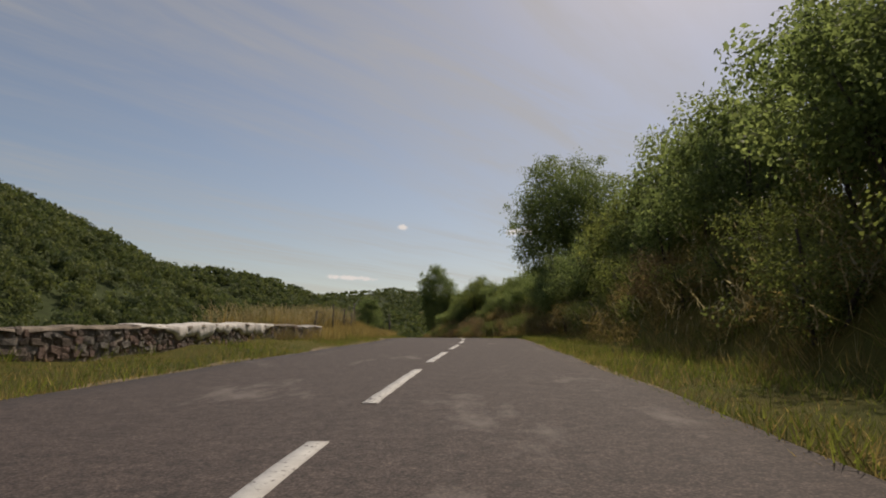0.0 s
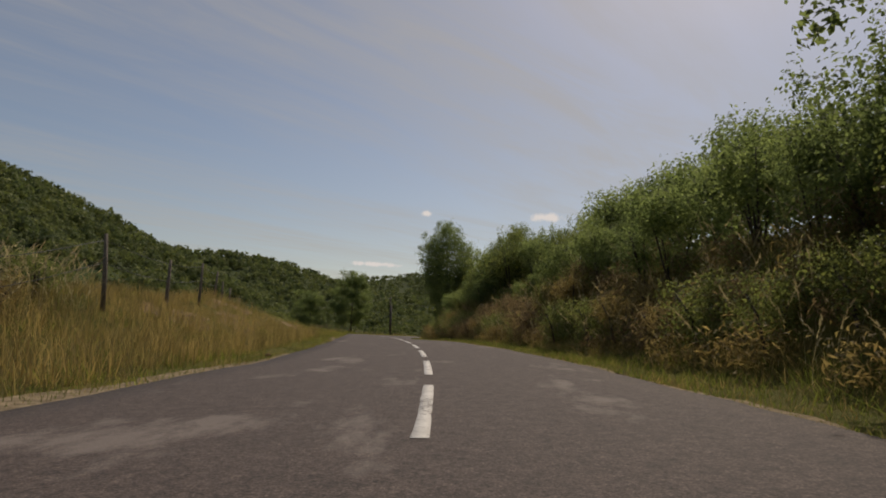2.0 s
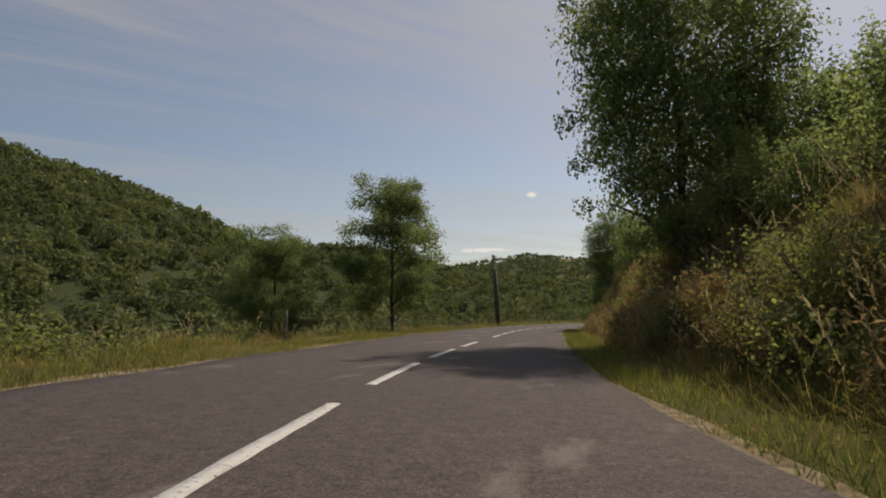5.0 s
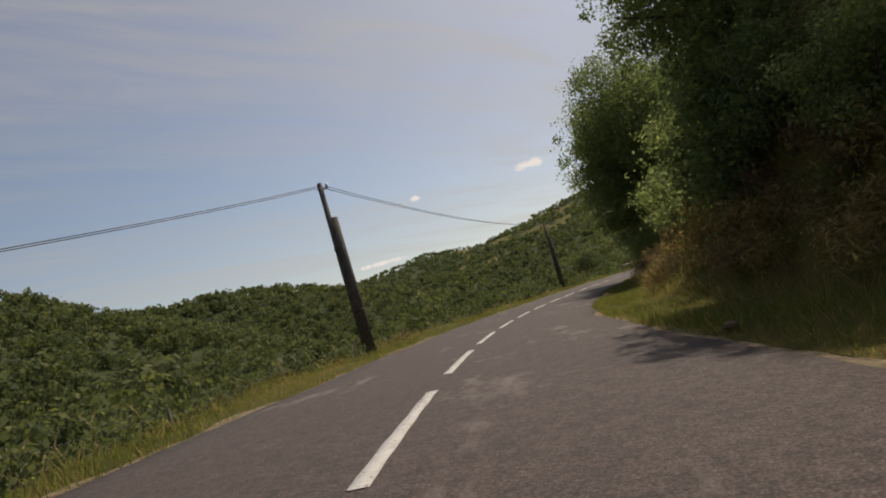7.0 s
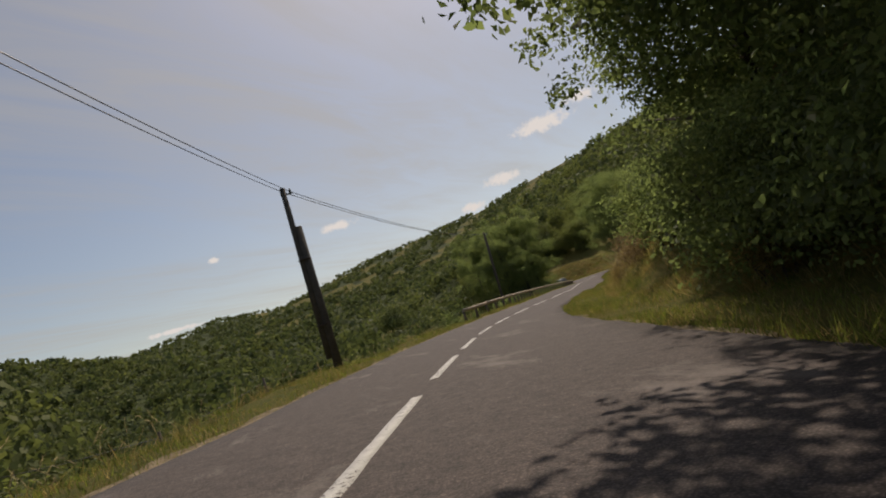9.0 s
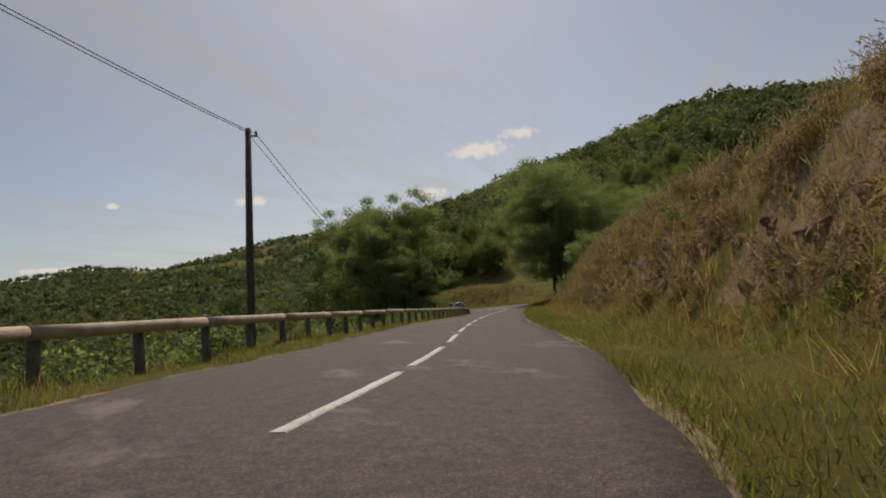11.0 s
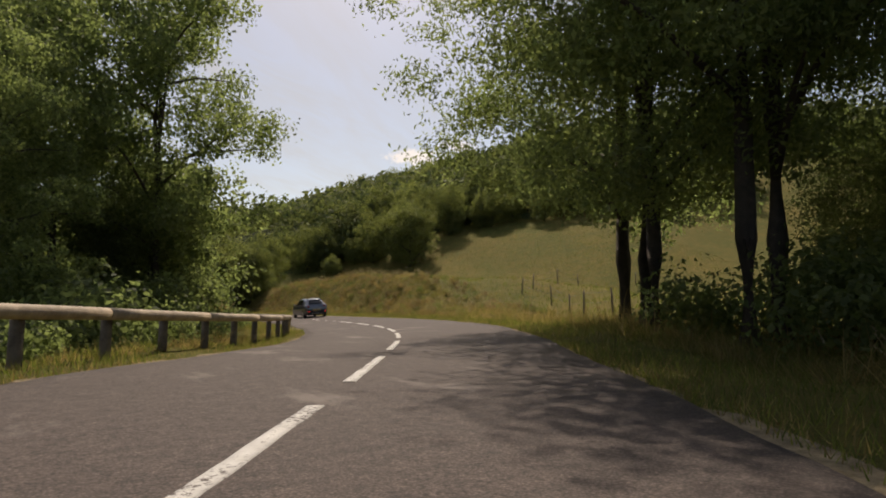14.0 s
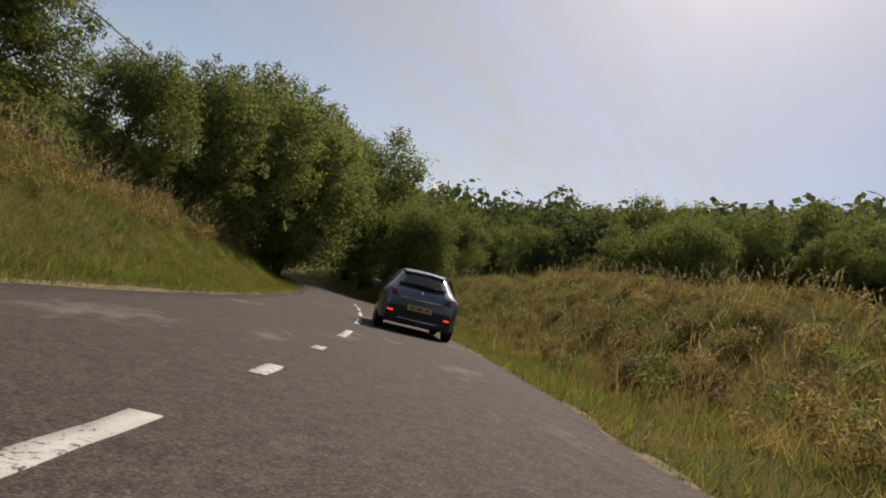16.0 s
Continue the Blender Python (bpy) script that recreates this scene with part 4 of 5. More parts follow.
grass("plumed_grass", "tall plumed dry grass beside the fence", rng, 3500, (23, 42), lambda s, r: -6.4 - 2.6 * r.random(len(s)), 0.85, 0.35, 0.022, GRASS_DRY)
grass("bank_weeds", "tall dry stalks on the roadside bank", rng, 5000, (166, 300), right_bank, 0.55, 0.5, 0.012, GRASS_DRY)
grass("meadow_grass", "dry meadow grass along the valley edge", rng, 8000, (42, 300), left_bank, 0.2, 0.9, 0.008, GRASS_DRY)
grass("meadow_grass", "short green grass on the bank beyond the bend", rng, 30000, (256, 300), left_bank, 0.13, 0.9, 0.01, GRASS_GREEN)
s_green = lambda s, r: -table(L_FOOT, s) + 0.5 - 6.5 * r.random(len(s))
tussocks("bank_grass", "short green grass on the bank beyond the bend", rng, 5500, 18, (256, 300), s_green, 0.14, 0.01, GRASS_GREEN)
turf("meadow_turf", "green grass along the valley edge", rng, 130000, left_bank, 0.13, 0.011, GRASS_GREEN, 1.4)
turf("meadow_turf", "dry turf beside the road", rng, 110000, left_bank, 0.12, 0.012, GRASS_DRY, 1.4)
grass("meadow_tufts", "dry tufts scattered over the meadow", rng, 10000, (226, 312), lambda s, r: 7 + 46 * r.random(len(s)), 0.26, 1.2, 0.03, GRASS_DRY)
grass("meadow_tufts", "green tufts scattered over the meadow", rng, 40000, (226, 312), lambda s, r: 7 + 46 * r.random(len(s)), 0.25, 1.2, 0.03, GRASS_GREEN)



def plumes(name, label, rng, n, s_range, l_of, tall):
    """Tall bent stalks, each with a feathery seed head of small spikelets."""
    s = rng.uniform(*s_range, n)
    l = l_of(s, rng)
    x, y = plan(s, l)
    base = np.stack([x, y, height(s, l) - 0.03], -1)
    h = tall * rng.uniform(0.55, 1.2, n)
    a = rng.uniform(0, 2 * pi, n)
    lean = np.stack([np.cos(a), np.sin(a), 0 * a], -1) * (h * rng.uniform(0.15, 0.6, n))[:, None]
    side = np.stack([-np.sin(a), np.cos(a), 0 * a], -1)
    up = np.stack([0 * h, 0 * h, h], -1)

    def on(t):
        return base + lean * t ** 2 + up * t * (1 - 0.12 * t)

    rows_ = []
    for t0, t1 in ((0, 0.4), (0.4, 0.75), (0.75, 1.0)):
        rows_.append(np.stack([on(t0) - side * 0.003, on(t0) + side * 0.003, on(t1)], 1))
    for t0 in np.linspace(0.68, 0.97, 9):
        c, along_ = on(t0), on(min(1.0, t0 + 0.1)) - on(t0 - 0.1)
        along_ /= np.linalg.norm(along_, axis=1)[:, None]
        out_ = rng.normal(size=(n, 3))
        out_ /= np.linalg.norm(out_, axis=1)[:, None]
        tip = c + along_ * (0.075 * h)[:, None] + out_ * (0.045 * h)[:, None]
        w = np.cross(along_, out_) * 0.013
        rows_.append(np.stack([c - w, c + w, tip], 1))
    v = np.concatenate(rows_, 0).reshape(-1, 3)
    return tagged(new(name, mesh_of(name, v, np.arange(len(v)).reshape(-1, 3), PLUME)), label, "grass", kind="stuff")


plumes("plumed_grass", "tall plumed dry grass at the hedge's foot", rng, 2600, (-4, 97), lambda s, r: table(R_FOOT, s) + 0.1 + 2.4 * r.random(len(s)), 0.95)
plumes("plumed_grass", "pale plumed grass standing on the tall bank", rng, 3000, (166, 236), lambda s, r: table(R_FOOT, s) + 0.5 + 4.6 * r.random(len(s)), 0.75)
plumes("plumed_grass", "pale plumed grass on the bank beyond the bend", rng, 1300, (258, 302), lambda s, r: table(R_FOOT, s) + 0.6 + 6 * r.random(len(s)), 0.75)
plumes("plumed_grass", "tall dry grass along the top of the left bank", rng, 1600, (260, 292), lambda s, r: -5.6 - 4.5 * r.random(len(s)), 0.85)
plumes("plumed_grass", "pale plumed grass along the valley fence", rng, 1200, (88, 185), lambda s, r: -5.2 - 3 * r.random(len(s)), 0.9)
plumes("plumed_grass", "tall plumed dry grass along the meadow fence", rng, 1500, (22, 46), lambda s, r: -6.2 - 2.8 * r.random(len(s)), 1.15)

# ---------- woods on the hills ----------


def woods(name, label, x, y, size, cards, card, mat, seed):
    """Far trees as clumps of leaf cards, one object."""
    r = np.random.default_rng(seed)
    s, l = along(x, y)
    z = np.where((np.abs(l) < 40) & (s > -58) & (s < 337), height(np.clip(s, -58, 337), np.clip(l, -42, 42)), far_height(x, y))
    n = len(x)
    d = r.normal(size=(n, cards, 3))
    d /= np.linalg.norm(d, axis=2)[..., None]
    h = size[:, None]
    lobe = r.normal(size=(n, 6, 3)) * np.array([0.3, 0.3, 0.26]) * size[:, None, None]
    lobe[..., 2] += size[:, None] * 0.95
    pick = r.integers(0, 6, (n, cards))
    rad = h * (0.46 + 0.14 * r.random((n, cards)))
    c = np.stack([x, y, z], -1)[:, None] + lobe[np.arange(n)[:, None], pick] + d * rad[..., None]
    nrm = d + r.normal(size=d.shape) * 0.25
    nrm /= np.linalg.norm(nrm, axis=2)[..., None]
    ax = np.cross(nrm, r.normal(size=d.shape))
    ax /= np.linalg.norm(ax, axis=2)[..., None]
    sd = np.cross(nrm, ax)
    k = (card * h * (0.6 + 0.8 * r.random((n, cards))))[..., None]
    v = np.stack([c - ax * k, c + sd * k * 0.7, c + ax * k, c - sd * k * 0.7], 2).reshape(-1, 3)
    return tagged(new(name, mesh_of(name, v, np.arange(len(v)).reshape(-1, 4), mat)), label, "trees", kind="stuff")


r = np.random.default_rng(77)
n = 56000
px, py = r.uniform(-620, 420, n), r.uniform(40, 1150, n)
dist = np.hypot(px, py - 150)
keep = wooded(px, py) & (r.random(n) < np.where(dist < 230, 0.68, np.clip(1.25 - dist / 900, 0.3, 1)))
px, py = px[keep], py[keep]
sp, lp = along(px, py)
far_enough = ~((sp > -62) & (sp < 82) & (lp < 0) & (lp > -75))
px, py, sp, lp = px[far_enough], py[far_enough], sp[far_enough], lp[far_enough]
size_ = r.uniform(2.1, 4.5, len(px))
side_ = np.where((sp > -62) & (sp < 345), np.abs(lp), 99)
away = np.hypot(px, py - 170)
tiers = [("valley_trees", "leafy green trees below the road", side_ < 34, 560, 0.06),
         ("valley_woods", "leafy green trees on the valley side", (side_ >= 34) & (side_ < 62), 240, 0.1),
         ("hillside_woods", "green oak woods covering the hillside", (side_ >= 62) & (away < 230), 100, 0.16),
         ("slope_woods", "green oak woods on the higher slopes", (side_ >= 62) & (away >= 230) & (away < 380), 40, 0.26),
         ("far_woods", "far green woods on the ridges", (side_ >= 62) & (away >= 380), 20, 0.4)]
for k, (name_, label_, sel, cards_, card_) in enumerate(tiers):
    woods(name_, label_, px[sel], py[sel], size_[sel] * (1, 1, 1, 0.8, 0.85)[k], cards_, card_, LEAF_FAR, 3 + k)
n = 900
scrub("valley_brush", "low green brush covering the valley slope", r.uniform(84, 215, n), -r.uniform(8, 40, n), r.uniform(0.5, 1.3, n), 110000, 0.15, LEAF_MID, 71)
n = 260
scrub("bank_bracken", "brown withered bracken low on the cut bank", r.uniform(178, 217, n), r.uniform(4.1, 6.6, n), r.uniform(0.2, 0.5, n), 56000, 0.055, BRACKEN, 72)
for name_, label_, n, mat_ in (("bank_bracken", "brown weeds on the bank beyond the bend", 240, BRACKEN), ("bank_scrub", "low green weeds on the bank beyond the bend", 330, LEAF_MID), ("bank_weeds", "dry weeds on the bank beyond the bend", 330, GRASS_DRY)):
    scrub(name_, label_, r.uniform(258, 302, n), 3.9 + 7 * r.random(n), r.uniform(0.12, 0.42, n), 170 * n, 0.05, mat_, n + 40)
n = 150
scrub("valley_weeds", "dry golden weeds along the valley fence", r.uniform(92, 180, n), -r.uniform(5.4, 9, n), r.uniform(0.2, 0.6, n), 200 * n, 0.06, GRASS_DRY, 76)
n = 260
scrub("bank_weeds", "dry golden weeds on the upper left bank", r.uniform(260, 292, n), -r.uniform(5.6, 10, n), r.uniform(0.2, 0.5, n), 170 * n, 0.055, GRASS_DRY, 75)
n = 1500
sp, lp = r.uniform(88, 240, n), -r.uniform(26, 66, n)
px, py = plan(sp, lp)
woods("valley_trees", "leafy green trees low in the valley", px, py, r.uniform(1.8, 3.6, n), 140, 0.13, LEAF_FAR, 73)
# the wood's edge behind the meadow: single trees in front, the wood behind them
n = 420
px, py = 48 + r.uniform(0, 160, n), 240 + r.uniform(0, 170, n)
sp, lp = along(px, py)
keep = (lp > 14) & (sp > 326 - 0.42 * (np.clip(lp, 20, 72) - 30))
woods("forest_edge", "leafy green forest behind the meadow", px[keep], py[keep], r.uniform(2.1, 3.7, keep.sum()), 440, 0.065, LEAF_MID, 4)
forest_tree = stand(make_tree("round leafy tree at the forest edge behind the meadow", 61, 8.0, 3.4, 0.1, 14000, 0.2, LEAF_MID, 0.14, "trees at the forest edge", n=30, dome=True), 309, 29)
for l_ in np.arange(24, 92, 2.9):
    for row in range(3):
        s_ = 313 - 0.42 * (min(l_, 72) - 30) + row * 4.5 + r.uniform(-1.5, 1.5)
        copy_at(forest_tree, s_, l_ + r.uniform(-1.2, 1.2), r.uniform(0, 6.2), r.uniform(0.48, 0.92) + 0.07 * row, tall=r.uniform(0.9, 1.25))
copy_at(bank_tree, 305.5, 28.5, 0.4, 1.4, "broad pale-green tree standing out into the meadow", tall=0.92)

# ---------- stone wall ----------


def stone_mesh(seed, mat):
    bm = bmesh.new()
    bmesh.ops.create_cube(bm, size=1)
    bmesh.ops.bevel(bm, geom=bm.edges[:], offset=0.16, segments=1, affect="EDGES")
    r = np.random.default_rng(seed)
    for v in bm.verts:
        v.co += Vector(r.normal(0, 0.07, 3))
    me = bpy.data.meshes.new("stone")
    bm.to_mesh(me)
    bm.free()
    me.materials.append(mat)
    return me


wall = thing("stone_wall", "low rubble stone wall with a flat top, partly limewashed", "wall")
MORTAR = plain("old_mortar", (0.27, 0.225, 0.175), 0.95, 0, 5, 0.4, 0.8)
LIME = plain("limewash", (0.66, 0.62, 0.55), 0.9, 0, 3, 0.22, 0.8)


def wall_line(s):
    """Height of the wall's top over the sheet of ground, evened out along the way."""
    return float(np.mean([height(s + d, -5.0)[0] for d in (-3, -1.5, 0, 1.5, 3)])) + 0.40


def strip_along(s0, s1, step, profile):
    """A band swept along the wall: profile(s) gives (l, z) corners."""
    v = []
    cuts = np.arange(s0, s1 + 1e-6, step)
    for s_ in cuts:
        for l_, z_ in profile(s_):
            x, y = plan(s_, l_)
            v.append((float(x), float(y), z_))
    return mesh_of("band", v, grid_faces(len(cuts), len(profile(s0))))


def core_profile(s_):
    t_, b_ = wall_line(s_), float(height(s_, -5.0)[0]) - 0.3
    return [(-5.0, b_), (-5.0, t_), (-5.4, t_), (-5.4, b_)]


me = strip_along(-12, 24, 0.5, core_profile)
me.materials.append(MORTAR)
part("core", me, None, wall, "mortar and rubble core")
STONES = [STONE, plain("reddish_wall_stone", (0.19, 0.125, 0.095), 0.9, 0, 4, 0.4, 0.8), plain("grey_wall_stone", (0.17, 0.15, 0.125), 0.9, 0, 4, 0.4, 0.8)]
stones = [stone_mesh(k, STONES[k % 3]) for k in range(9)]
r = np.random.default_rng(8)
for zb, hh in ((0.0, 0.12), (0.105, 0.11), (0.205, 0.11), (0.305, 0.1)):
    s_ = 2.0 + r.uniform(0, 0.2)
    while s_ < 23.8:
        w_ = r.uniform(0.09, 0.3)
        tall_ = hh * r.uniform(0.8, 1.15)
        o = new("stone", stones[int(r.integers(0, 9))])
        o.parent = wall
        x, y = plan(s_ + w_ / 2, -5.05 + r.uniform(-0.015, 0.012))
        o.location = (float(x), float(y), wall_line(s_) - 0.42 + zb + hh / 2 + r.normal(0, 0.01))
        o.rotation_euler = (r.normal(0, 0.05), r.normal(0, 0.13), radians(float(table(HEADING, s_))) + pi / 2)
        o.scale = (w_ * 1.02, 0.14, tall_ * 1.02)
        s_ += w_
# flat top of mortar, in pours with a wavering edge
s_ = 1.0
while s_ < 23.9:
    e_ = min(24.0, s_ + r.uniform(1.2, 2.2))
    w1, w2 = r.uniform(0.0, 0.03, 2)

    def cap(q, w1=w1, w2=w2):
        t_ = wall_line(q) + 0.012 * sin(q * 3.1) + 0.008 * sin(q * 7.7)
        f_ = -4.965 + w1 * sin(q * 5.0) + w2 * sin(q * 11)
        return [(f_ - 0.005, t_ - 0.025), (f_ - 0.02, t_ + 0.01), (-5.2, t_ + 0.025), (-5.43, t_ + 0.01), (-5.44, t_ - 0.05)]
    me = strip_along(s_, e_ - 0.01, 0.1, cap)
    me.materials.append(LICHEN if s_ > 20 else MORTAR)
    part("coping", me, None, wall)
    s_ = e_


def wash(q):
    """Limewash run down from the top, its lower edge ragged."""
    t_ = wall_line(q) + 0.012 * sin(q * 3.1) + 0.008 * sin(q * 7.7)
    run = (0.17 + 0.06 * sin(q * 2.3) + 0.05 * sin(q * 6.1 + 1) + 0.03 * sin(q * 15)) * float(smooth((q - 12.2) / 1.4)) * float(smooth((18.6 - q) / 0.5))
    f_ = -4.955 + 0.012 * sin(q * 9) + 0.008 * sin(q * 23)
    return [(f_ - 0.05, t_ - 0.02 - run), (f_, t_ - 0.015 - run * 0.95), (f_ + 0.008, t_ - 0.01 - run * 0.5), (f_, t_ - 0.01), (f_ - 0.03, t_ + 0.022), (-5.2, t_ + 0.035), (-5.45, t_ + 0.02)]


me = strip_along(12.2, 18.6, 0.06, wash)
me.materials.append(LIME)
part("limewash", me, None, wall, "white limewash run down over the stones")

# ---------- wooden guard rail ----------
rail = thing("guard_rail", "weathered round-log guard rail on wooden posts", "guard rail")


def rail_l(s):
    return -float(np.interp(s, [176, 190, 205, 222, 232, 240, 248, 254, 258], [-4.6, -4.1, -3.9, -3.75, -3.95, -4.0, -3.6, -3.35, -3.3]) * -1)


def rail_z(s):
    return float(np.mean([spot(s + d, rail_l(s + d)).z for d in np.linspace(-5, 5, 9)]))


log_s = np.append(np.arange(178, 252, 4.0), 254.7)
for a_, b_ in zip(log_s, log_s[1:]):
    pts = []
    for u in np.linspace(a_ + 0.01, b_ - 0.01, 5):
        p = spot(u, rail_l(u))
        pts.append((p.x, p.y, rail_z(u) + 0.62))
    part("log", tube(pts, [0.088] * 5, 12), RAIL_WOOD, rail)
for s_ in np.arange(178.2, 256, 2.0):
    p = spot(s_, rail_l(s_) - 0.1)
    part("post", tube([(p.x, p.y, p.z - 0.3), (p.x, p.y, rail_z(s_) + 0.64)], [0.08, 0.075], 8), POST_WOOD, rail)
p, q_ = spot(254.7, rail_l(254.7)), spot(256.6, rail_l(256.6) - 0.05)
part("end_log", tube([(p.x, p.y, rail_z(254.7) + 0.62), (q_.x, q_.y, q_.z - 0.1)], [0.088, 0.088], 12), RAIL_WOOD, rail)

# ---------- utility poles and wires ----------


def utility_pole(place, top, lean, staked=True):
    t = thing("utility_pole", "leaning dark wooden utility pole strapped to a ground stake" if staked else "plain dark wooden utility pole leaning towards the road", "utility pole", "utility poles", place)
    part("pole", tube([(0.0, 0, 0.5 if staked else -0.6), (lean[0] * 0.5, lean[1] * 0.5, top * 0.5), (lean[0], lean[1], top)], [0.12, 0.11, 0.085], 10), POLE_WOOD, t)
    if staked:
        part("stake", tube([(0.16, -0.02, -0.6), (0.16 + lean[0] * 0.7, lean[1] * 0.7 - 0.02, top * 0.78)], [0.15, 0.12], 10), POLE_WOOD, t)
    for z_ in (0.25, 0.6) if staked else ():
        part("strap", tube([(0.08 + lean[0] * z_, lean[1] * z_, top * z_), (0.08 + lean[0] * z_, lean[1] * z_, top * z_ + 0.05)], [0.21, 0.21], 12), RUST, t)
    arm = part("bracket", box((0.36, 0.05, 0.05), 0.008, (lean[0] + 0.08, lean[1], top - 0.22)), METAL, t)
    for dx in (-0.06, 0.22):
        part("insulator", tube([(lean[0] + dx, lean[1], top - 0.2), (lean[0] + dx, lean[1], top - 0.06)], [0.045, 0.03], 8), INSULATOR, arm)
    return t


METAL = plain("galvanised_steel", (0.35, 0.35, 0.34), 0.5, 0.9, 10, 0.2)
RUST = plain("rusty_steel_band", (0.09, 0.065, 0.05), 0.8, 0.3, 9, 0.35)
INSULATOR = plain("insulator_glass", (0.12, 0.13, 0.12), 0.2, 0, 10, 0.2)
WIRE = plain("wire", (0.03, 0.03, 0.032), 0.5, 0.3, 10, 0.1)
poles = []
for s_, l_, top, lean in ((130.1, -4.8, 6.15, (-0.3, 0.9)), (164.2, -5.0, 6.1, (0.1, 0)), (196.6, -5.95, 6.6, (0.5, 0.4)), (262.3, -9.5, 5.25, (0.1, 0)), (294, -6.4, 6.3, (0, 0))):
    pl = spot(s_, l_)
    high = top - pl.z if s_ > 190 else top
    utility_pole(pl, high, lean, s_ < 190)
    poles.append(pl + Vector((lean[0], lean[1], high)))
start = Vector((-26, 97, 1.7))
line = [start] + poles
for k, (a_, b_) in enumerate(zip(line, line[1:])):
    for dx, dz in ((-0.06, -0.08), (0.22, -0.16)):
        p0, p1 = a_ + Vector((dx, 0, dz)), b_ + Vector((dx, 0, dz))
        sag = (0.018, 0.016, 0.018, 0.028, 0.02)[k] * (p1 - p0).length
        pts = [p0.lerp(p1, u) - Vector((0, 0, 4 * sag * u * (1 - u))) for u in np.linspace(0, 1, 15)]
        tagged(part("wire", tube(pts, [0.011] * 15, 5), WIRE, None), "black overhead wire between wooden poles", "wire", "overhead wires")

# ---------- fences ----------


def fence_post(s, l, tall, tilt, label, group):
    p = spot(s, l)
    t = thing("fence_post", label, "fence post", group, p)
    part("stake", tube([(0, 0, -0.3), (tilt * 0.5, 0.02, tall * 0.5), (tilt, 0.03, tall)], [0.05, 0.045, 0.035], 7), POST_WOOD, t)
    return p + Vector((tilt, 0.03, tall))


def fence(name, posts, tall, label, wires=(0.9, 0.55)):
    r = np.random.default_rng(len(posts))
    tops = [fence_post(s, l, tall * r.uniform(0.85, 1.15), r.normal(0, 0.08), label, name) for s, l in posts]
    for h in wires:
        for a_, b_ in zip(tops, tops[1:]):
            drop = Vector((0, 0, tall * (1 - h)))
            m_ = (a_ + b_) / 2 - Vector((0, 0, 0.04))
            tagged(part("fence_wire", tube([a_ - drop, m_ - drop, b_ - drop], [0.006] * 3, 4), WIRE, None), "thin grey wire strung between the fence posts", "wire", name + " wires")


fence("left meadow fence", [(28.8, -6.4), (33, -6.3), (37.2, -6.3), (41.5, -6.3), (45.8, -6.3), (50, -6.6), (54.5, -7), (59, -7.6), (63, -8.2), (67.3, -8.8), (72, -9)], 1.3, "grey wooden fence post in dry grass")
fence("valley fence", [(98 + 5.0 * k, -6.6) for k in range(16)], 1.3, "grey wooden fence post on the valley edge")
fence("right meadow fence", [(252.6, 9.6), (255.8, 10.2), (259.2, 11.6), (262.8, 12.9), (266.8, 13.4)], 1.25, "leaning grey fence post at the meadow's edge")
fence("far meadow fence", [(268.5 + 1.75 * k, 15.5 + 3.6 * k) for k in range(11)], 1.2, "thin fence post across the meadow")

# ---------- rocks in the cut banks ----------


def rock_mesh(seed):
    bm = bmesh.new()
    bmesh.ops.create_icosphere(bm, subdivisions=2, radius=0.5)
    r = np.random.default_rng(seed)
    for v in bm.verts:
        n_ = noise.noise(v.co * 2.3 + Vector((seed * 3.1, 0, 0)))
        v.co *= 1 + 0.35 * n_ + float(r.normal(0, 0.05))
    me = bpy.data.meshes.new("rock")
    bm.to_mesh(me)
    bm.free()
    me.materials.append(ROCK)
    return me


rocks = [rock_mesh(k) for k in range(5)]
r = np.random.default_rng(19)
for k in range(96):
    s_ = r.uniform(97, 115) if k < 24 else (r.uniform(130, 140) if k < 30 else r.uniform(184, 208))
    l_ = float(table(R_FOOT, s_)) + (r.uniform(0.6, 2.2) if k < 30 else r.uniform(1.1, 1.95))
    o = new("rock", rocks[k % 5])
    q_ = r.uniform(0.15, 0.4)
    o.location = spot(s_, l_, -0.06)
    o.rotation_euler = r.uniform(0, 6, 3)
    o.scale = (q_ * 1.6, q_ * 0.9, q_ * 0.6)
    tagged(o, "reddish-brown rock showing in the cut bank", "rock", "rocks in the bank")
for k in range(36):
    o = new("rock", rocks[k % 5])
    q_ = r.uniform(0.2, 0.48)
    o.location = spot(r.uniform(127, 137), r.uniform(5.0, 6.9), -0.04)
    o.rotation_euler = r.uniform(0, 6, 3)
    o.scale = (q_ * 1.2, q_ * 0.9, q_ * 0.8)
    tagged(o, "reddish-brown outcrop of rock in the grassy bank", "rock", "rocks in the bank")
for k, (s_, l_, q_) in enumerate([(201.5, -3.1, 0.22), (64.3, 2.5, 0.14), (116.5, 2.6, 0.16), (45, -2.9, 0.12), (134, 2.8, 0.3)]):
    o = new("stone", rocks[k])
    o.location, o.rotation_euler, o.scale = spot(s_, l_, 0.02), (0.2, 0.1, k), (q_, q_ * 0.7, q_ * 0.45)
    tagged(o, "pale loose stone lying on the grass verge", "stone", "loose stones")

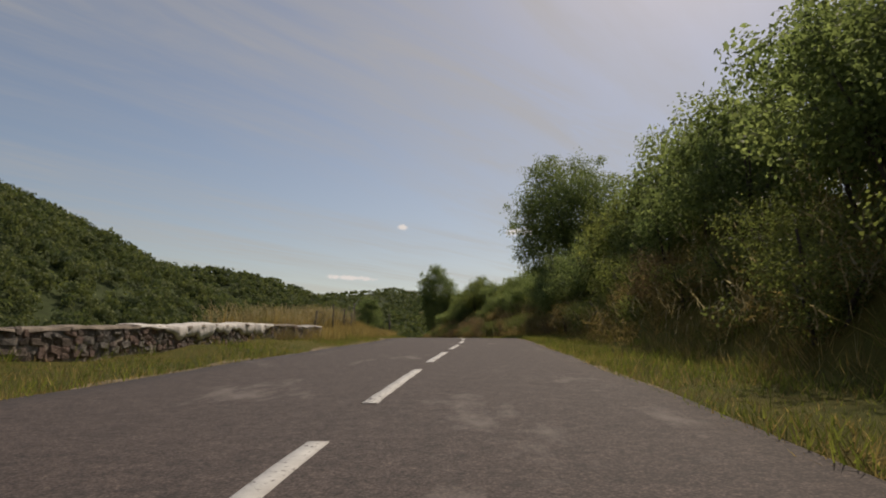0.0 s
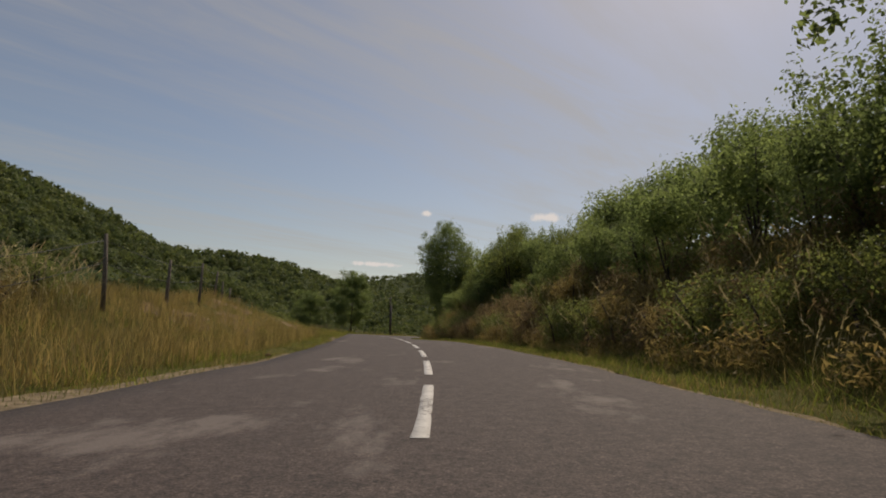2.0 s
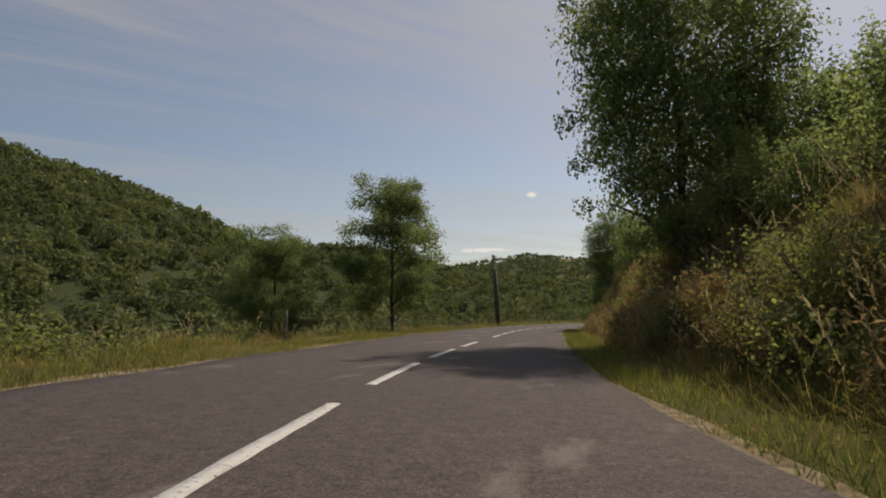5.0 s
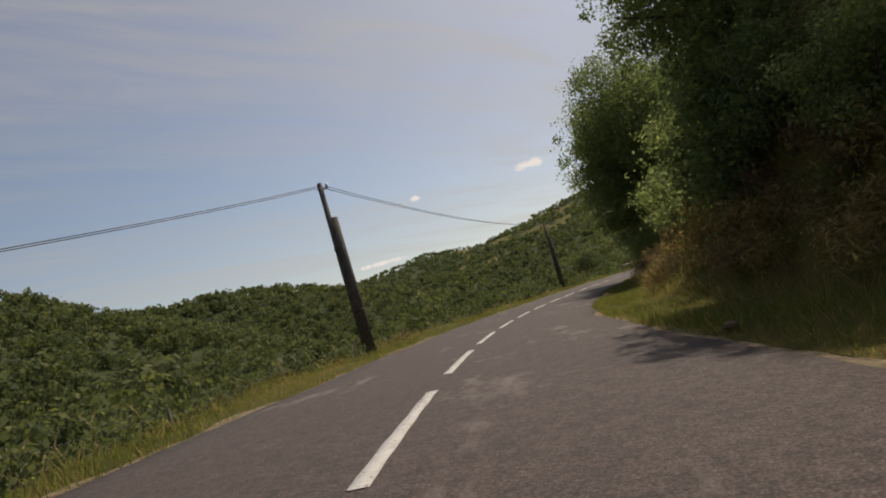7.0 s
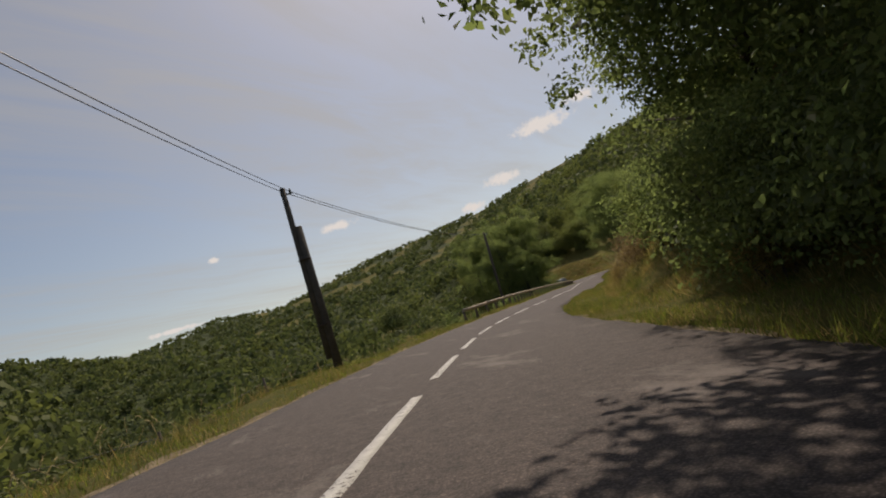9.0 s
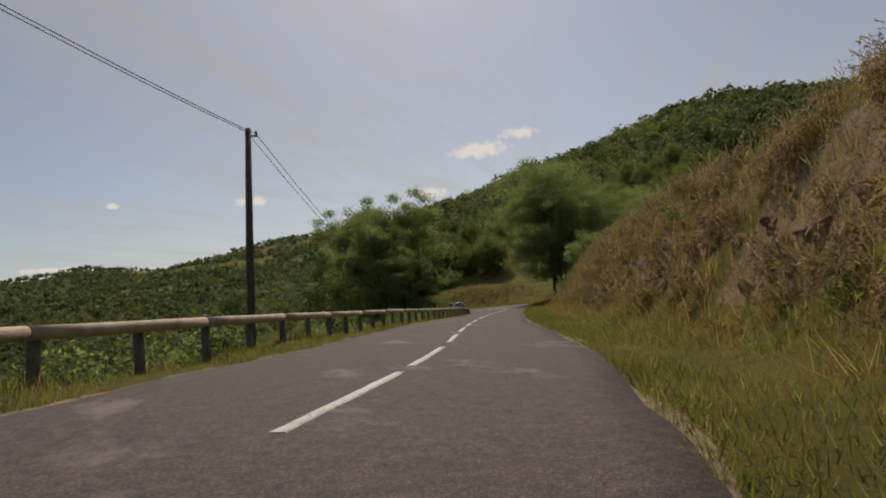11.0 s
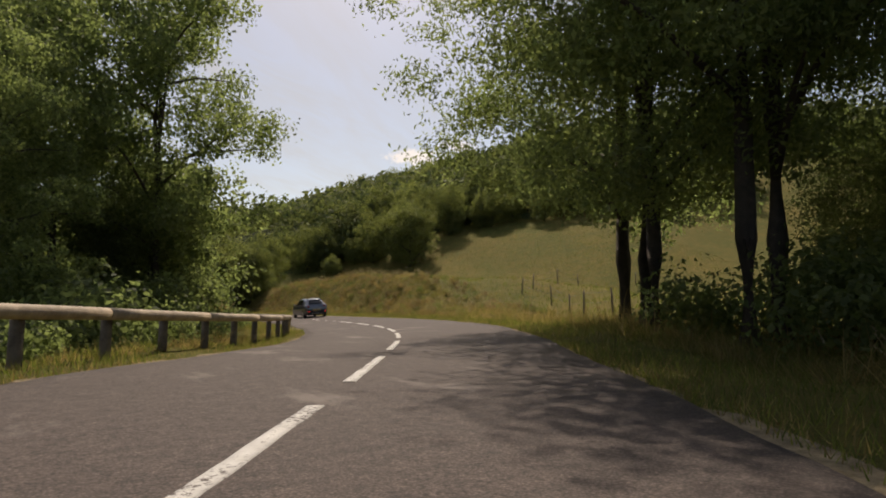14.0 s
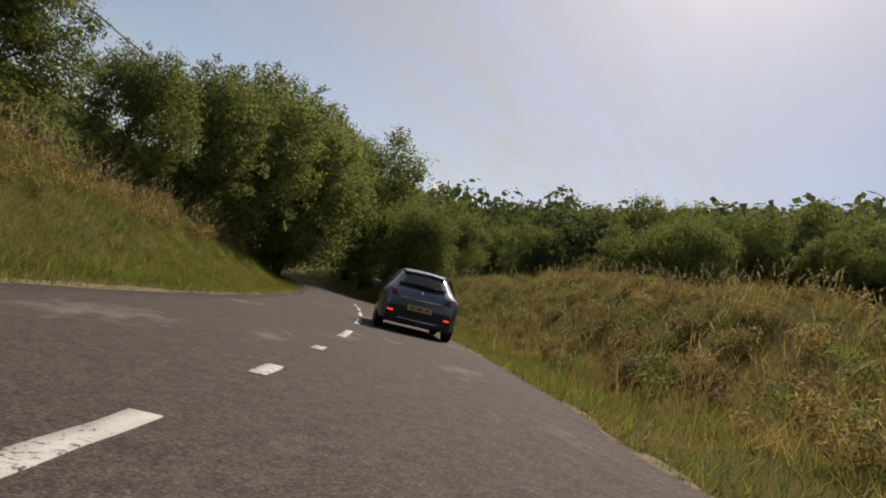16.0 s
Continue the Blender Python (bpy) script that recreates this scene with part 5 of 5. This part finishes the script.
# ---------- the grey hatchback on the road ahead ----------
CAR_PAINT = plain("grey_car_paint", (0.15, 0.16, 0.19), 0.3, 0.5, 2, 0.06)
CAR_PAINT.node_tree.nodes["Principled BSDF"].inputs["Coat Weight"].default_value = 0.8
GLASS_DARK = plain("dark_car_glass", (0.012, 0.014, 0.015), 0.06, 0, 2, 0.1)
PLASTIC = plain("black_plastic", (0.018, 0.018, 0.019), 0.55, 0, 12, 0.2)
CHROME = plain("chrome", (0.7, 0.7, 0.7), 0.12, 1.0, 4, 0.05)
RED_LAMP = plain("red_lamp", (0.25, 0.012, 0.012), 0.15, 0, 6, 0.15)
PLATE = plain("number_plate", (0.7, 0.5, 0.22), 0.4, 0, 5, 0.08)
PLATE_INK = plain("plate_ink", (0.16, 0.1, 0.05), 0.5, 0, 9, 0.15)
RUBBER = plain("tyre_rubber", (0.02, 0.02, 0.02), 0.85, 0, 14, 0.2)
RIM = plain("alloy_rim", (0.3, 0.3, 0.31), 0.35, 0.9, 8, 0.1)
LIT, lit_n, lit_l, lit_b = material("lit_red_lamp")
lit_b.inputs["Base Color"].default_value = (0.5, 0.02, 0.02, 1)
lit_b.inputs["Emission Color"].default_value = (1.0, 0.05, 0.04, 1)
lit_b.inputs["Emission Strength"].default_value = 1.2

# stations from the tail: y, top, half width, half width of the roof, bottom
STATIONS = [(0.00, 0.66, 0.66, 0.56, 0.26), (0.04, 0.86, 0.76, 0.6, 0.22), (0.14, 0.97, 0.82, 0.62, 0.2), (0.30, 1.11, 0.845, 0.58, 0.2),
            (0.52, 1.30, 0.85, 0.53, 0.2), (0.75, 1.36, 0.855, 0.52, 0.18), (1.2, 1.40, 0.86, 0.54, 0.18), (1.8, 1.415, 0.862, 0.55, 0.18),
            (2.3, 1.40, 0.866, 0.56, 0.2), (2.7, 1.18, 0.866, 0.60, 0.2), (3.0, 1.0, 0.866, 0.66, 0.2), (3.5, 0.92, 0.85, 0.66, 0.2), (3.85, 0.78, 0.8, 0.6, 0.22), (4.05, 0.56, 0.66, 0.5, 0.26)]


def section(y, top, w, rw, low):
    belt = min(0.9, top - 0.07)
    half = [(0.6 * w, low), (0.93 * w, low + 0.03), (0.985 * w, low + 0.16), (w, 0.5 * (low + belt) + 0.06), (0.985 * w, belt - 0.06), (0.93 * w, belt),
            (rw + (0.93 * w - rw) * 0.12, top - 0.07 * (top - belt) / 0.4 - 0.012), (rw * 0.86, top - 0.008), (rw * 0.4, top)]
    return [(-x, y, z) for x, z in half] + [(x, y, z) for x, z in half[::-1]]


def car_body():
    bm = bmesh.new()
    rings = [[bm.verts.new(p) for p in section(*st)] for st in STATIONS]
    n = len(rings[0])
    for r0, r1 in zip(rings, rings[1:]):
        for j in range(n):
            bm.faces.new((r0[j], r1[j], r1[(j + 1) % n], r0[(j + 1) % n])).smooth = True
    bm.faces.new(rings[0]).smooth = True
    bm.faces.new(rings[-1][::-1]).smooth = True
    bmesh.ops.recalc_face_normals(bm, faces=bm.faces[:])
    bmesh.ops.subdivide_edges(bm, edges=bm.edges[:], cuts=1, use_grid_fill=True, smooth=0.35)
    return bm


def sheet(points, depth, rows_=6, out=(0, -1, 0), bulge=0.0):
    """A curved plate spanned by four corners (bottom left, bottom right, top right, top left), a little thick."""
    bm = bmesh.new()
    bl, br, tr, tl = [Vector(p) for p in points]
    o = Vector(out).normalized()
    grids = []
    for lift in (0, depth):
        g = []
        for i in range(rows_ + 1):
            u = i / rows_
            a_, b_ = bl.lerp(tl, u), br.lerp(tr, u)
            g.append([bm.verts.new(a_.lerp(b_, j / rows_) + o * (lift + bulge * 4 * (j / rows_) * (1 - j / rows_))) for j in range(rows_ + 1)])
        grids.append(g)
    for i in range(rows_):
        for j in range(rows_):
            bm.faces.new([grids[1][i][j], grids[1][i][j + 1], grids[1][i + 1][j + 1], grids[1][i + 1][j]]).smooth = True
            bm.faces.new([grids[0][i + 1][j], grids[0][i + 1][j + 1], grids[0][i][j + 1], grids[0][i][j]])
    for k in range(rows_):
        for (p, q) in (((0, k), (0, k + 1)), ((rows_, k + 1), (rows_, k)), ((k + 1, 0), (k, 0)), ((k, rows_), (k + 1, rows_))):
            bm.faces.new([grids[0][p[0]][p[1]], grids[0][q[0]][q[1]], grids[1][q[0]][q[1]], grids[1][p[0]][p[1]]])
    bmesh.ops.recalc_face_normals(bm, faces=bm.faces[:])
    return bm


def build_car():
    c = thing("car", "dark grey hatchback with lit red tail lamps driving on the road", "car")
    part("body", car_body(), CAR_PAINT, c)
    back = Vector((0, -1, 0.55)).normalized()
    part("rear_window", sheet([(-0.53, 0.17, 1.02), (0.53, 0.17, 1.02), (0.41, 0.455, 1.275), (-0.41, 0.455, 1.275)], 0.02, 8, back, 0.035), GLASS_DARK, c, "dark rear window")
    part("wiper", tube([(0.02, 0.1, 1.03), (0.25, 0.13, 1.06), (0.36, 0.14, 1.06)], [0.012, 0.01, 0.006], 6), PLASTIC, c, "black rear wiper")
    part("spoiler", sheet([(-0.44, 0.42, 1.29), (0.44, 0.42, 1.29), (0.5, 0.74, 1.355), (-0.5, 0.74, 1.355)], 0.025, 8, (0, -0.3, 1), 0.03), CAR_PAINT, c)
    part("bumper", sheet([(-0.70, -0.02, 0.19), (0.70, -0.02, 0.19), (0.66, -0.02, 0.56), (-0.66, -0.02, 0.56)], 0.03, 8, (0, -1, 0), 0.05), PLASTIC, c, "black lower bumper")
    part("diffuser_strip", tube([(-0.42, -0.105, 0.31), (0, -0.115, 0.305), (0.42, -0.105, 0.31)], [0.016] * 3, 6), CHROME, c, "chrome strip along the bumper's foot")
    part("boot_strip", tube([(-0.44, -0.012, 0.745), (0, -0.03, 0.735), (0.44, -0.012, 0.745)], [0.011] * 3, 6), CHROME, c, "thin chrome strip over the number plate")
    emblem = bmesh.new()
    bmesh.ops.create_cone(emblem, cap_ends=True, segments=4, radius1=0.055, radius2=0.035, depth=0.02)
    bmesh.ops.scale(emblem, vec=(0.75, 1.25, 1), verts=emblem.verts)
    bmesh.ops.transform(emblem, matrix=pose(0, -0.012 + 0.05, 0.9, 78, 0, 0), verts=emblem.verts)
    part("emblem", emblem, CHROME, c, "plain chrome diamond")
    plate = part("number_plate", box((0.52, 0.012, 0.11), 0.004, (0, -0.105, 0.56)), PLATE, c, "yellow number plate")
    for x0, w0 in ((-0.15, 0.1), (0.0, 0.13), (0.155, 0.09)):
        part("bar", box((w0, 0.006, 0.05), 0.0, (x0, -0.113, 0.56)), PLATE_INK, plate)
    for sx in (-1, 1):
        part("tail_lamp", sheet([(sx * 0.47, 0.0, 0.77), (sx * 0.79, 0.12, 0.75), (sx * 0.785, 0.2, 0.9), (sx * 0.55, 0.055, 0.88)], 0.025, 4, (sx * 0.35, -1, 0.1), 0.015), RED_LAMP, c, "dark red tail lamp")
        part("rear_lamp", box((0.12, 0.03, 0.035), 0.008, (sx * 0.60, -0.055, 0.44)), LIT, c, "lit red lamp low in the bumper")
        part("side_window", sheet([(sx * 0.82, 0.75, 0.93), (sx * 0.82, 2.6, 0.93), (sx * 0.62, 2.15, 1.36), (sx * 0.62, 0.95, 1.37)], 0.008, 5, (sx, 0, 0.3), 0.01), GLASS_DARK, c)
        part("mirror", box((0.2, 0.12, 0.13), 0.03, (sx * 0.97, 2.35, 0.97)), CAR_PAINT, c, "door mirror")
        for yw in (0.66, 3.25):
            wheel = part("wheel", tube([(sx * 0.66, yw, 0.3), (sx * 0.68, yw, 0.3), (sx * 0.83, yw, 0.3), (sx * 0.855, yw, 0.3)], [0.27, 0.305, 0.305, 0.27], 22), RUBBER, c)
            part("rim", tube([(sx * 0.80, yw, 0.3), (sx * 0.862, yw, 0.3)], [0.2, 0.19], 18), RIM, wheel)
    part("aerial", tube([(0, 1.15, 1.39), (0, 0.98, 1.53)], [0.008, 0.004], 5), PLASTIC, c)
    part("exhaust", tube([(0.42, -0.06, 0.25), (0.42, 0.3, 0.25)], [0.035, 0.035], 10), CHROME, c)
    return c


car = build_car()
cp = (54.07, 256.4)
cs, cl_ = [float(v[0]) for v in along(*cp)]
h0 = radians(float(table(HEADING, cs + 2)))
b0 = radians(float(table(BANK, cs + 1)))
car.matrix_basis = Matrix.Translation((float(cp[0]), float(cp[1]), road_z(cs, cl_))) @ Euler((0, 0, h0)).to_matrix().to_4x4() @ Euler((0, b0, 0)).to_matrix().to_4x4() @ Matrix.Diagonal((0.96, 0.98, 0.95, 1))
